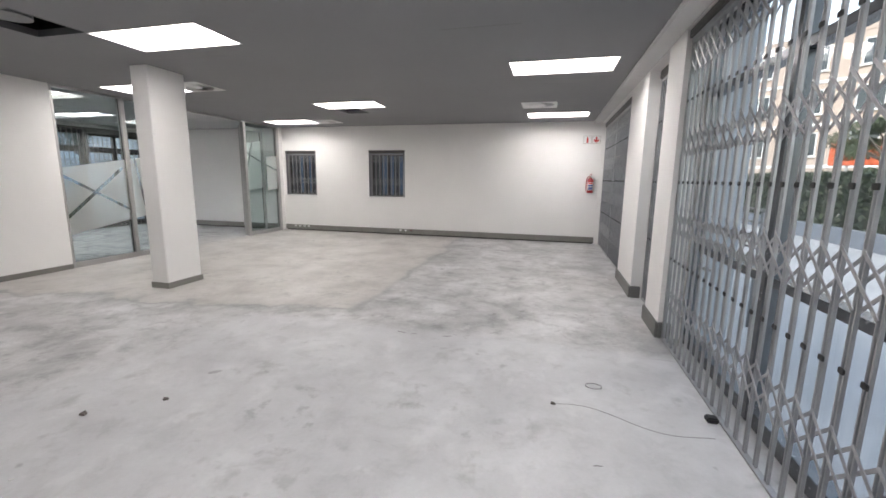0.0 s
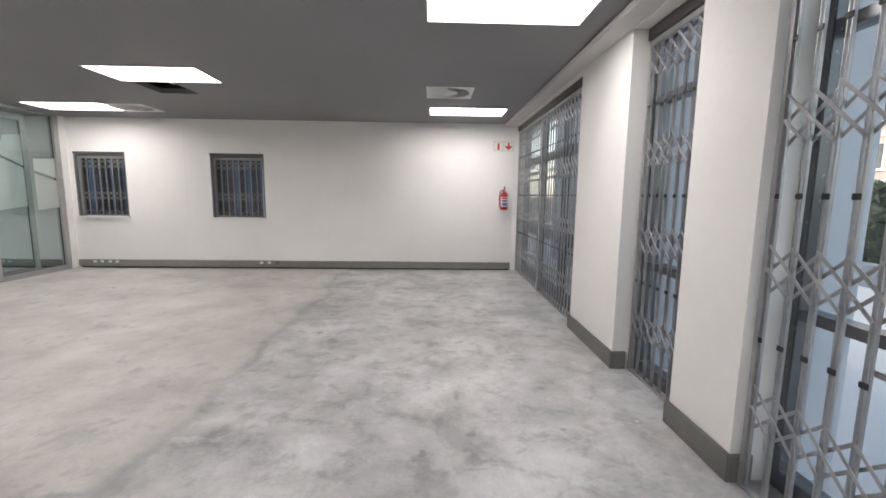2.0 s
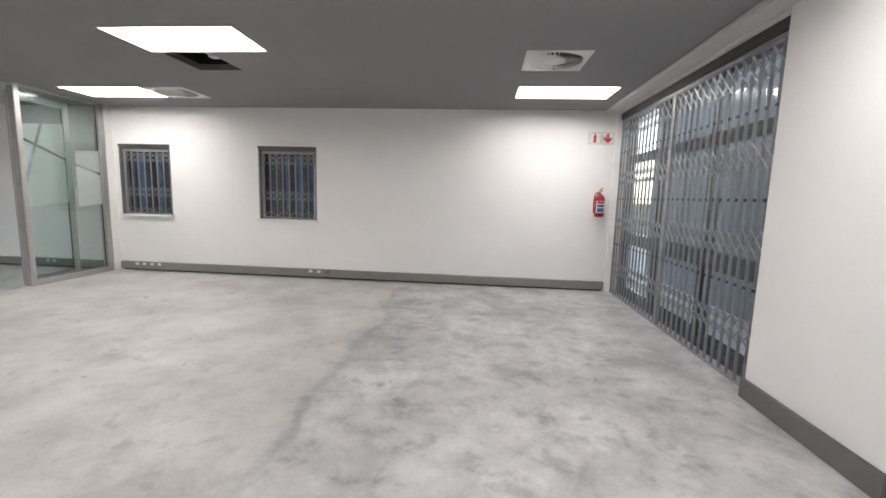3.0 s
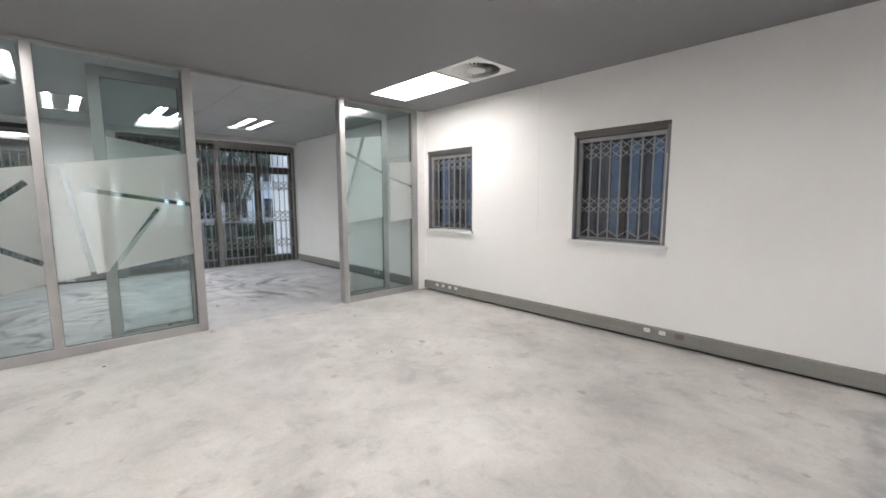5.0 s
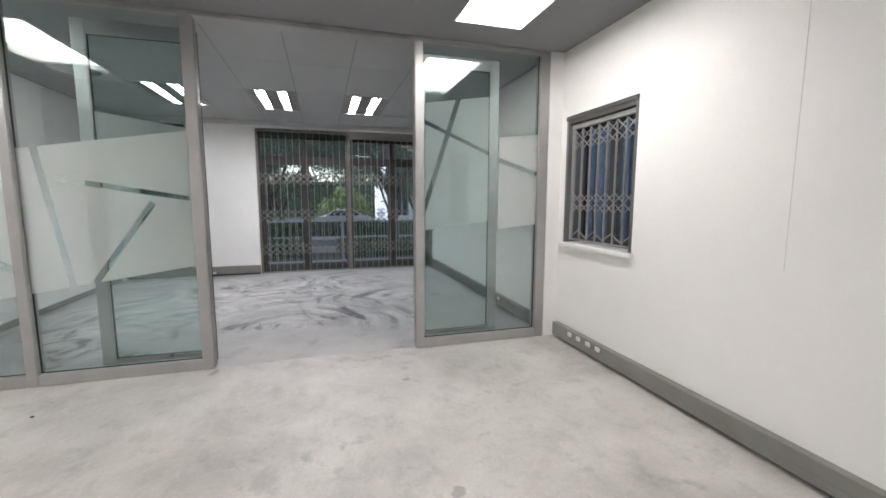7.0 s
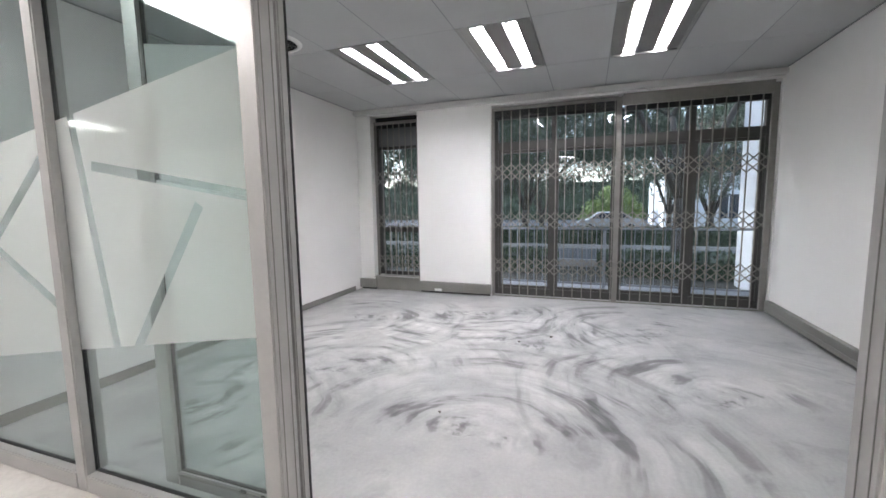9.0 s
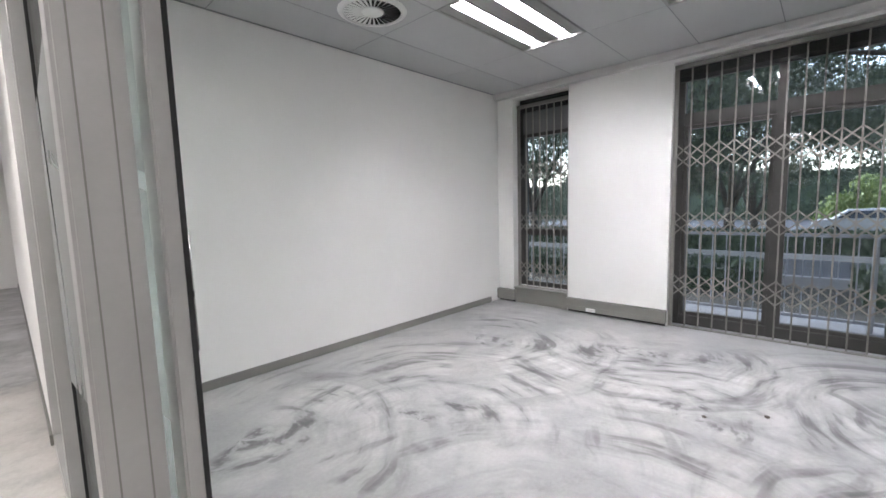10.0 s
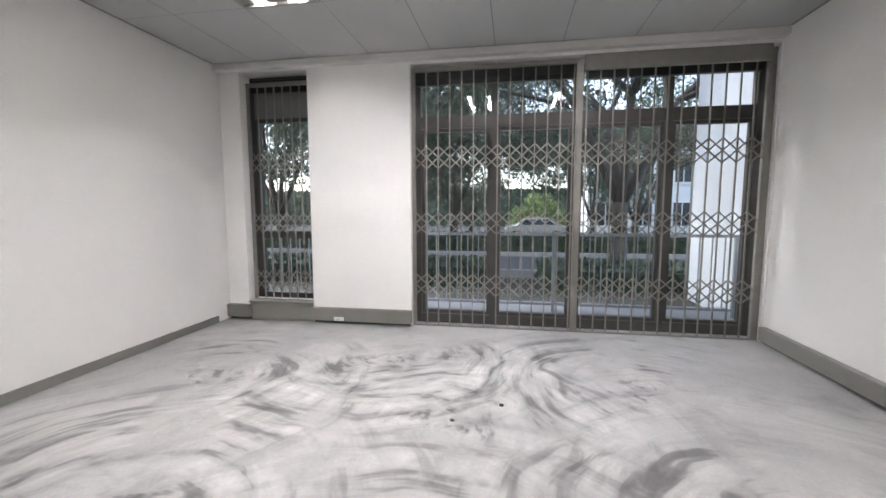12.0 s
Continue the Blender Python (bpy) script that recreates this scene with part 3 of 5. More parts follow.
def partition():
    root = thing("glass_partition", (0, 0, 0), "aluminium framed glass partition with frosted film bands", "partition", kind="structure")
    top = 2.685

    def post(name, y0, y1, x0=PX0, x1=PX1, z1=top):
        p = part(name, soft_box(0.006, (x0, x1, y0, y1, 0, z1)), M_ALU, root)
        return p

    for y0, y1 in ((5.737, 5.775), (6.755, 6.825), (7.885, 7.968), (9.625, 9.70), (10.825, 10.918)):
        p = post("post", y0, y1)
        if y0 > 5.8:
            for s in (y0 - 0.0035, y1 + 0.0005):
                if not (7.96 < s < 9.64):
                    part("gasket", boxes((-7.004, -6.986, s, s + 0.003, 0.09, top)), M_BLACK, p, "black rubber gasket")
    for y0, y1 in ((7.9685, 7.9705), (9.6225, 9.6245)):
        for x in (-6.97, -7.018):
            part("groove", boxes((x - 0.0015, x + 0.0015, y0, y1, 0.01, top - 0.01)), M_TRUNK, root, "grey groove line in the post")
    part("head_rail", soft_box(0.006, (PX0 - 0.05, PX1, 5.737, 10.918, top, H - 0.002)), M_ALU, root)
    for y0, y1 in ((5.775, 6.755), (6.825, 7.885), (9.70, 10.825)):
        r = part("bottom_rail", soft_box(0.005, (PX0, PX1, y0, y1, 0, 0.085)), M_ALU, root)
        part("gasket", boxes((-7.004, -6.986, y0, y1, 0.0855, 0.0895)), M_BLACK, r, "black rubber gasket")
        g = part("pane", boxes((-6.999, -6.991, y0, y1, 0.086, top)), M_GLASS, root)
    film(root, -6.986, 5.775, 6.755, 0.51, 0.67, 1.53, 1.69, [((5.75, 0.75), (6.7, 1.55), 0.05), ((5.72, 1.45), (6.75, 0.85), 0.045)])
    film(root, -6.986, 6.825, 7.885, 0.68, 0.84, 1.70, 1.87, [((6.92, 1.76), (7.085, 0.66), 0.045), ((7.03, 1.50), (7.885, 1.355), 0.04), ((7.62, 1.33), (7.2, 0.72), 0.045)])
    film(root, -6.986, 10.43, 10.825, 1.08, 1.12, 1.93, 1.97, [((10.43, 1.72), (10.825, 1.6), 0.04)])


partition()


def sliding_door(name, y0, y1, lead, film_args):
    """A framed glass leaf parked behind the fixed glass. lead: the edge with the pull handle."""
    x0, x1 = -7.12, -7.075
    root = thing(name, (0, 0, 0), "open sliding glass door leaf in a satin aluminium frame", "door")
    z1 = 2.63
    s = 0.09
    for a, b in ((y0, y0 + s), (y1 - s, y1)):
        stile = part("stile", soft_box(0.005, (x0, x1, a, b, 0.012, z1)), M_ALU, root)
        e = a if abs(a - lead) < abs(b - lead) else b
        if abs(e - lead) < 0.01 and lead == y1:
            part("edge_brush", boxes((x0 + 0.002, x0 + 0.012, e, e + 0.003, 0.02, z1 - 0.01)), M_BLACK, stile, "black brush seal")
    part("top_rail", soft_box(0.005, (x0, x1, y0 + s, y1 - s, z1 - 0.1, z1)), M_ALU, root)
    part("bottom_rail", soft_box(0.005, (x0, x1, y0 + s, y1 - s, 0.012, 0.11)), M_ALU, root)
    part("pane", boxes((x0 + 0.018, x1 - 0.018, y0 + s, y1 - s, 0.11, z1 - 0.1)), M_GLASS, root)
    # bright strip stands in for light reflected on the rail's edge
    part("glint_strip", soft_box(0.003, (x1 - 0.002, x1 + 0.006, y0 + s, y1 - s, 0.095, 0.112)), M_BRUSHED, root, "bright metal strip for a glint along the rail")
    for z in (0.11, z1 - 0.104):
        part("gasket", boxes((x0 + 0.014, x1 - 0.014, y0 + s, y1 - s, z, z + 0.004)), M_BLACK, root, "black rubber gasket")
    for y in (y0 + s, y1 - s - 0.004):
        part("gasket", boxes((x0 + 0.014, x1 - 0.014, y, y + 0.004, 0.114, z1 - 0.104)), M_BLACK, root, "black rubber gasket")
    fl = cut_film(*film_args)
    bmesh.ops.translate(fl, verts=fl.verts[:], vec=(x1 - 0.016, 0, 0))
    part("frosted_film", fl, M_FILM, root, "pale frosted film with clear slanting strips")
    hy = lead + (0.12 if lead == y0 else -0.35)
    for side, base in ((-1, x0),):
        bm = bmesh.new()
        xb = base + side * 0.083
        rod(bm, (xb, hy, 0.915), (xb, hy, 1.255), 0.0125, 14)
        handle = part("pull_handle", bm, M_BRUSHED, root, "brushed steel bar handle", True)
        for z in (0.945, 1.225):
            bm = bmesh.new()
            rod(bm, (base + 0.018, hy, z), (xb, hy, z), 0.008, 12)
            rod(bm, (base + 0.0175, hy, z), (base + 0.01, hy, z), 0.016, 14)
            part("standoff", bm, M_BRUSHED, handle, "", True)
    bm = bmesh.new()
    rod(bm, (x0 + 0.004, hy + 0.03, 0.945), (x0 + 0.0175, hy + 0.03, 0.945), 0.017, 14)
    part("lock_cylinder", bm, M_BRUSHED, root, "round steel lock cylinder", True)
    return root


sliding_door("sliding_door", 7.165, 7.955, 7.955, (7.255, 7.865, 0.74, 0.83, 1.995, 1.9, [((7.62, 1.31), (7.255, 0.88), 0.04), ((7.255, 1.46), (7.865, 1.36), 0.04)]))
sliding_door("sliding_door", 9.655, 10.46, 9.655, (9.745, 10.37, 1.075, 1.15, 2.215, 2.31, [((10.075, 2.3), (9.735, 1.25), 0.045), ((9.735, 2.055), (10.37, 1.79), 0.035)]))

# ---------------------------------------------------------------- trellis gates


def link_mesh(dx, dz, mat, w=0.014, t=0.004):
    bm = bmesh.new()
    v = Vector((dx, 0, dz))
    n = Vector((-dz, 0, dx)).normalized() * w * 0.5
    pts = [n, -n, v - n, v + n]
    lo = [bm.verts.new(p + Vector((0, -t / 2, 0))) for p in pts]
    hi = [bm.verts.new(p + Vector((0, t / 2, 0))) for p in pts]
    bm.faces.new(lo), bm.faces.new(hi[::-1])
    for i in range(4):
        k = (i + 1) % 4
        bm.faces.new((lo[i], hi[i], hi[k], lo[k]))
    return as_mesh("lattice_link", bm, mat)


def trellis_gate(at, turn, length, z0, z1, bands, mat, label, pitch=0.112, twin=False, posts=(), first=0.03, foot=0.0, studs=(), bar=0.012, band=0.24, flat=0.012, group="sliding trellis gates"):
    """A sliding security gate: uprights joined by scissor links, between two tracks. It runs along local x."""
    root = thing("trellis_gate", at, label, "security gate", group, turn=turn)
    part("top_track", soft_box(0.003, (0, length, -0.02, 0.02, z1 - 0.04, z1)), mat, root)
    part("bottom_track", soft_box(0.002, (0, length, -0.017, 0.017, z0, z0 + 0.014)), mat, root)
    n = max(2, round(length / pitch))
    step = (length - 0.03 - first) / n
    if twin:
        b = soft_box(0.0015, (-0.0135, -0.0055, -0.0075, 0.0075, z0 + 0.016, z1 - 0.042), (0.0055, 0.0135, -0.0075, 0.0075, z0 + 0.016, z1 - 0.042))
    else:
        b = soft_box(0.002, (-bar / 2, bar / 2, -0.009, 0.009, z0 + 0.016, z1 - 0.042))
    upright = as_mesh("upright", b, mat)
    up, down = link_mesh(2 * step, band, mat, flat), link_mesh(2 * step, -band, mat, flat)
    up1, down1 = link_mesh(step, band / 2, mat, flat), link_mesh(step, -band / 2, mat, flat)
    stud = as_mesh("stud", soft_box(0.002, (-0.017, 0.017, 0.0075, 0.014, -0.012, 0.012)), M_BLACK)
    for i in range(n + 1):
        x = first + i * step
        u = piece("upright", upright, root, (x, 0, 0))
        for z in studs:
            piece("stud", stud, u, (0, 0, z))
        for zc in bands:
            if i < n - 1:
                piece("lattice_link", up, root, (x, 0.011, zc - band / 2))
                piece("lattice_link", down, root, (x, -0.011, zc + band / 2))
            if i in (0, n - 1):
                s = 0 if i == 0 else band / 2
                piece("lattice_link", up1, root, (x, 0.011, zc - s))
                piece("lattice_link", down1, root, (x, -0.011, zc + s))
    if foot:
        zig, zag = link_mesh(step, foot, mat, flat), link_mesh(step, -foot, mat, flat)
        for i in range(n):
            piece("lattice_link", zag if i % 2 else zig, root, (first + i * step, -0.011, z0 + 0.03 + (foot if i % 2 else 0)))
    for x in posts:
        part("lock_post", soft_box(0.004, (x - 0.03, x + 0.03, -0.022, 0.022, z0 + 0.001, z1 - 0.001)), mat, root, "thick closing post")
    for x in (0.0, length - 0.03):
        part("end_channel", soft_box(0.003, (x, x + 0.03, -0.015, 0.015, z0 + 0.015, z1 - 0.041)), mat, root)
    return root


GX = 1.235
BANDS = (0.43, 1.10, 1.76, 2.42)
STUDS = (0.76, 1.43, 2.10)
trellis_gate((1.19, -1.78, 0), 90, 6.97, 0, 2.6, BANDS, M_STEEL, "closed grey steel trellis gate across the shopfront", twin=True, flat=0.015, studs=STUDS, posts=(2.9,), pitch=0.12, first=0.084, band=0.22)
trellis_gate((GX + 0.05, 5.75, 0), 90, 0.81, 0, 2.58, BANDS, M_STEEL, "closed narrow grey steel trellis gate between two piers", twin=True, flat=0.015, studs=STUDS, pitch=0.11, band=0.22)
trellis_gate((GX, 7.64, 0), 90, 3.38, 0, 2.58, BANDS, M_STEEL, "closed grey steel trellis gate in a wide shopfront bay", twin=True, flat=0.015, studs=STUDS, posts=(1.72,), pitch=0.112, band=0.22)
trellis_gate((WEST - 0.05, 7.73, 0), 90, 3.25, 0, 2.6, (0.44, 1.07, 1.73), M_TAUPE, "closed taupe steel trellis gate inside the street windows", pitch=0.122, posts=(1.615, 3.215), band=0.22, flat=0.013)
trellis_gate((WEST - 0.1, 5.88, 0.2), 90, 0.74, 0, 2.36, (0.24, 0.87, 1.53), M_TAUPE, "closed taupe steel trellis gate in the narrow window", pitch=0.1, band=0.22)
for w in (W1, W2):
    trellis_gate((w[0] + 0.035, NORTH + 0.05, w[2] + 0.025), 0, w[1] - w[0] - 0.06, 0, w[3] - w[2] - 0.1, (0.36, 0.93), M_WINGATE, "closed grey trellis gate inside a small window", pitch=0.115, foot=0.07, bar=0.013, band=0.17, flat=0.009)

# ---------------------------------------------------------------- windows


def wall_window(w, cord):
    x0, x1, z0, z1 = w
    root = thing("window_1" if cord else "window_2", (0, 0, 0), "small window with grey frame, blind box and white sill", "window", kind="structure")
    t = 0.03
    y = NORTH
    part("window_frame", soft_box(0.003, (x0, x0 + t, y - 0.004, y + 0.2, z0, z1), (x1 - t, x1, y - 0.004, y + 0.2, z0, z1), (x0 + t, x1 - t, y - 0.004, y + 0.2, z1 - 0.02, z1)), M_GREYALU, root)
    part("blind_box", soft_box(0.005, (x0 + t, x1 - t, y + 0.002, y + 0.075, z1 - 0.07, z1 - 0.021), (x0 - 0.006, x1 + 0.002, y - 0.012, y + 0.0015, z1 - 0.035, z1 + 0.003)), M_BLINDBOX, root, "dark brown blind box")
    part("window_sill", soft_box(0.006, (x0 - 0.03, x1 + 0.03, y - 0.042, y + 0.2, z0 - 0.038, z0 + 0.002)), M_WHITE, root)
    m = (x0 + x1) / 2
    part("sash", soft_box(0.004, (x0 + t, x0 + t + 0.045, y + 0.15, y + 0.19, z0 + 0.005, z1 - 0.08), (x1 - t - 0.045, x1 - t, y + 0.15, y + 0.19, z0 + 0.005, z1 - 0.08), (m - 0.03, m + 0.03, y + 0.15, y + 0.19, z0 + 0.005, z1 - 0.08), (x0 + t, x1 - t, y + 0.152, y + 0.188, z0 + 0.005, z0 + 0.06), (x0 + t, x1 - t, y + 0.152, y + 0.188, z1 - 0.13, z1 - 0.08)), M_DARKALU, root)
    for a, b in ((x0 + t + 0.045, m - 0.03), (m + 0.03, x1 - t - 0.045)):
        part("pane", boxes((a, b, y + 0.166, y + 0.172, z0 + 0.06, z1 - 0.13)), M_DIMPANE, root)
    if cord:
        bm = bmesh.new()
        pts = [(x1 - 0.005 + 0.04 * math.sin(a), y - 0.047, z0 - 0.06 + 0.055 * math.cos(a)) for a in np.linspace(-2.4, 2.6, 14)]
        tube(bm, [(x1 - 0.02, y - 0.012, z1 - 0.3), (x1 - 0.015, y - 0.047, z0 + 0.05)] + pts, 0.003)
        part("blind_cord", bm, M_WHITE, root, "thin looped blind cord")
    # slatted screen outside the glass
    screen = thing("slatted_screen", (0, 0, 0), "dark upright slats standing outside a small window", "screen", "slatted screens")
    k = 0
    far = 1.05 if cord else 2.6
    xx = x0 - far
    random.seed(int(-x0 * 10))
    brown = as_mesh("slat", boxes((0, 0.07, 0, 0.02, -0.2, 2.6)), M_SLATBROWN)
    blue = as_mesh("slat", boxes((0, 0.11, 0, 0.02, -0.2, 2.6)), M_SLATBLUE)
    while xx < x1 + 0.3:
        if random.random() < 0.45:
            piece("slat", brown, screen, (xx, y + 1.32 + 0.03 * (k % 2), 0))
            xx += 0.085
        else:
            piece("slat", blue, screen, (xx, y + 1.34 + 0.03 * (k % 2), 0))
            xx += 0.125
        k += 1
    part("rail", boxes((x0 - far, x1 + 0.35, y + 1.4, y + 1.44, -0.2, 2.6)), M_SLATBROWN, screen)


wall_window(W2, True)
wall_window(W1, False)


def shopfront(name, y0, y1, z1, x, mullions, transoms, mat, label, half=0.03, deep=0.05, sash=0.0, glass=M_PANE, sill=0.1, z0=0.0, bar=None):
    """A glazed front along y: outer frame, mullions, transoms and a pane in each field."""
    root = thing(name, (0, 0, 0), label, "window", kind="structure")
    ys = [y0, *mullions, y1]
    bar = bar or half * 1.2
    zs = [z0, *transoms, z1]
    for k, yy in enumerate(ys):
        a, b = (yy, yy + 2 * half) if k == 0 else (yy - 2 * half, yy) if k == len(ys) - 1 else (yy - half, yy + half)
        part("mullion", soft_box(0.004, (x - deep, x + deep, a, b, z0, z1)), mat, root)
    for a, b in zip(ys, ys[1:]):
        lo = a + (2 * half if a == y0 else half)
        hi = b - (2 * half if b == y1 else half)
        for k, zz in enumerate(zs):
            c, d = (zz, zz + sill) if k == 0 else (zz - 0.08, zz) if k == len(zs) - 1 else (zz - bar, zz + bar)
            part("rail", soft_box(0.004, (x - deep + 0.003, x + deep - 0.003, lo, hi, c, d)), mat, root)
        for k, (c, d) in enumerate(zip(zs, zs[1:])):
            p0 = c + (sill if k == 0 else bar)
            p1 = d - (0.08 if d == z1 else bar)
            s = sash if k == 0 else 0.0
            if s:
                part("sash", soft_box(0.004, (x - 0.03, x + 0.03, lo, lo + s, p0, p1), (x - 0.03, x + 0.03, hi - s, hi, p0, p1), (x - 0.029, x + 0.029, lo + s, hi - s, p0, p0 + s), (x - 0.029, x + 0.029, lo + s, hi - s, p1 - s, p1)), mat, root)
            part("pane", boxes((x - 0.004, x + 0.004, lo + s, hi - s, p0 + s, p1 - s)), glass, root)
    return root


shopfront("window_3", -1.795, 5.205, 2.67, 1.385, (-0.6, 0.5, 1.5, 2.62, 3.9), (0.885, 2.15), M_FRONT, "charcoal aluminium shopfront with glazed doors behind the gate", bar=0.026)
shopfront("window_4", 5.745, 6.565, 2.67, 1.385, (), (0.885, 2.15), M_FRONT, "narrow charcoal aluminium window behind a gate", bar=0.03)
shopfront("window_5", 7.625, 11.025, 2.67, 1.385, (8.75, 9.85), (0.885, 2.0), M_FRONT, "charcoal aluminium shopfront bay behind the gate", half=0.045, sash=0.05)
shopfront("window_6", 7.73, 10.98, 2.62, -11.68, (8.55, 9.345, 10.18), (2.095,), M_DARKALU, "dark bronze framed street windows down to the floor", half=0.032, sash=0.035, sill=0.1, glass=M_STREETPANE, bar=0.06)
shopfront("window_7", 5.87, 6.63, 2.64, -11.68, (), (0.93, 2.2), M_DARKALU, "dark bronze framed narrow window", half=0.035, sill=0.06, z0=0.21, glass=M_STREETPANE)

# lever handle on the shopfront door
lev = thing("lever_handle", (1.335, 4.62, 0.78), "bright metal lever handle on a glazed door", "door handle")
bm = bmesh.new()
rod(bm, (0, 0, 0), (-0.05, 0, 0), 0.011, 12)
part("spindle", bm, M_BRUSHED, lev, "", True)
part("lever", soft_box(0.006, (-0.062, -0.042, -0.012, 0.14, -0.012, 0.012)), M_BRUSHED, lev)


def blinds():
    """Gathered blinds at the head of the street windows."""
    b = thing("venetian_blind", (WEST - 0.13, 7.76, 2.478), "black venetian blind gathered at the window head", "blind")
    slat = as_mesh("slat", boxes((-0.022, 0.022, 0.0, 1.58, 0, 0.006)), M_BLACK)
    for k in range(12):
        piece("slat", slat, b, (0, 0, 0.018 + k * 0.0092))
    part("bottom_bar", soft_box(0.003, (-0.024, 0.024, 0, 1.58, -0.03, 0.015)), M_BLACK, b)
    part("head_box", soft_box(0.003, (-0.025, 0.025, 0, 1.58, 0.128, 0.142)), M_BLACK, b)
    p = thing("pelmet", (WEST - 0.12, 9.40, 2.46), "taupe blind pelmet box at the window head", "pelmet")
    part("box", soft_box(0.004, (0.092, 0.13, -0.02, 1.52, 0.02, 0.16)), M_TAUPE, p)
    part("roller", soft_box(0.004, (-0.03, 0.03, 0.01, 1.51, -0.03, 0.16)), M_BLACK, p, "dark rolled blind")
    r = thing("roller_blind", (WEST - 0.17, 5.9, 2.2), "grey roller blind part drawn under a black head box", "blind")
    part("head_box", soft_box(0.004, (-0.03, 0.03, 0, 0.7, 0.27, 0.4)), M_BLACK, r)
    part("cloth", boxes((-0.004, 0.0, 0.02, 0.68, 0.0, 0.269)), M_GREYALU, r)


blinds()

# ---------------------------------------------------------------- lamps and ceiling fittings


def panel_light(x0, x1, y0, y1):
    root = thing("ceiling_light", ((x0 + x1) / 2, (y0 + y1) / 2, H), "bright flat rectangular ceiling light panel", "ceiling light", "lit ceiling panels")
    a, b = (x1 - x0) / 2, (y1 - y0) / 2
    part("diffuser", boxes((-a + 0.012, a - 0.012, -b + 0.012, b - 0.012, 0.062, 0.068)), M_PANEL, root)
    t = 0.012
    part("frame", boxes((-a, a, -b, -b + t, -0.002, 0.075), (-a, a, b - t, b, -0.002, 0.075), (-a, -a + t, -b + t, b - t, -0.002, 0.075), (a - t, a, -b + t, b - t, -0.002, 0.075)), M_WHITE, root)
    part("tray", boxes((-a + t, a - t, -b + t, b - t, 0.0695, 0.1)), M_WHITE, root)


for p in PANELS:
    panel_light(*p)


def swirl_diffuser(x0, x1, y0, y1, turn=0):
    """A square plate with a ring of slanted vanes round a blank hub."""
    root = thing("swirl_diffuser", ((x0 + x1) / 2, (y0 + y1) / 2, H), "square white swirl air diffuser with radial vanes", "air diffuser", "ceiling air diffusers", turn=turn)
    a = (x1 - x0) / 2 - 0.003
    n, r1, r0 = 48, a * 0.86, a * 0.36
    bm = bmesh.new()
    inner = [bm.verts.new((r1 * math.cos(2 * math.pi * i / n), r1 * math.sin(2 * math.pi * i / n), -0.004)) for i in range(n)]
    outer = []
    for i in range(n):
        c, s = math.cos(2 * math.pi * i / n), math.sin(2 * math.pi * i / n)
        k = a / max(abs(c), abs(s))
        outer.append(bm.verts.new((k * c, k * s, -0.004)))
    back = [bm.verts.new((v.co.x, v.co.y, 0.02)) for v in outer]
    lip = [bm.verts.new((v.co.x, v.co.y, 0.03)) for v in inner]
    for i in range(n):
        k = (i + 1) % n
        bm.faces.new((inner[i], inner[k], outer[k], outer[i]))
        bm.faces.new((outer[i], outer[k], back[k], back[i]))
        bm.faces.new((inner[i], lip[i], lip[k], inner[k]))
    part("face_plate", bm, M_WHITE, root)
    bm = bmesh.new()
    lathe(bm, [(0.001, -0.012), (r0 * 0.8, -0.01), (r0, -0.002), (r0, 0.025)], sides=32)
    part("hub", bm, M_WHITE, root, "", True)
    bm = bmesh.new()
    w = 0.024
    v = [bm.verts.new(p) for p in ((r0, -w * 0.3, -0.003), (r1, -w * 0.5, -0.003), (r1, w * 0.4, 0.012), (r0, w * 0.2, 0.008))]
    f = bm.faces.new(v)
    ext = bmesh.ops.extrude_face_region(bm, geom=[f])
    bmesh.ops.translate(bm, verts=[e for e in ext["geom"] if isinstance(e, bmesh.types.BMVert)], vec=(0, 0.001, -0.0015))
    vane = as_mesh("vane", bm, M_WHITE)
    for i in range(32):
        o = piece("vane", vane, root)
        o.rotation_euler = (0, 0, 2 * math.pi * i / 32)
    bm = bmesh.new()
    lathe(bm, [(0.001, 0.08), (r1, 0.08), (r1 + 0.003, 0.03)], sides=24)
    part("plenum", bm, M_VOID, root, "dark plenum behind the vanes")


for d in DIFFS:
    swirl_diffuser(*d)


def round_diffuser(at):
    root = thing("swirl_diffuser", at, "round white swirl air diffuser with radial slots", "air diffuser", "ceiling air diffusers")
    bm = bmesh.new()
    lathe(bm, [(0.001, -0.012), (0.075, -0.012), (0.085, -0.003)], sides=28)
    part("hub", bm, M_WHITE, root, "", True)
    bm = bmesh.new()
    lathe(bm, [(0.207, -0.003), (0.209, -0.018), (0.235, -0.01), (0.25, -0.001)], sides=36, caps=False)
    part("rim", bm, M_WHITE, root, "", True)
    bm = bmesh.new()
    lathe(bm, [(0.05, -0.002), (0.208, -0.002)], sides=36, caps=False)
    part("plenum", bm, M_VOID, root, "dark gap behind the vanes")
    bm = bmesh.new()
    v = [bm.verts.new(p) for p in ((0.082, -0.004, -0.010), (0.208, -0.010, -0.012), (0.208, 0.010, -0.004), (0.082, 0.004, -0.004))]
    bm.faces.new(v)
    vane = as_mesh("vane", bm, M_WHITE)
    for i in range(30):
        o = piece("vane", vane, root)
        o.rotation_euler = (0, 0, 2 * math.pi * i / 30)


round_diffuser((-8.84, 6.40, H))


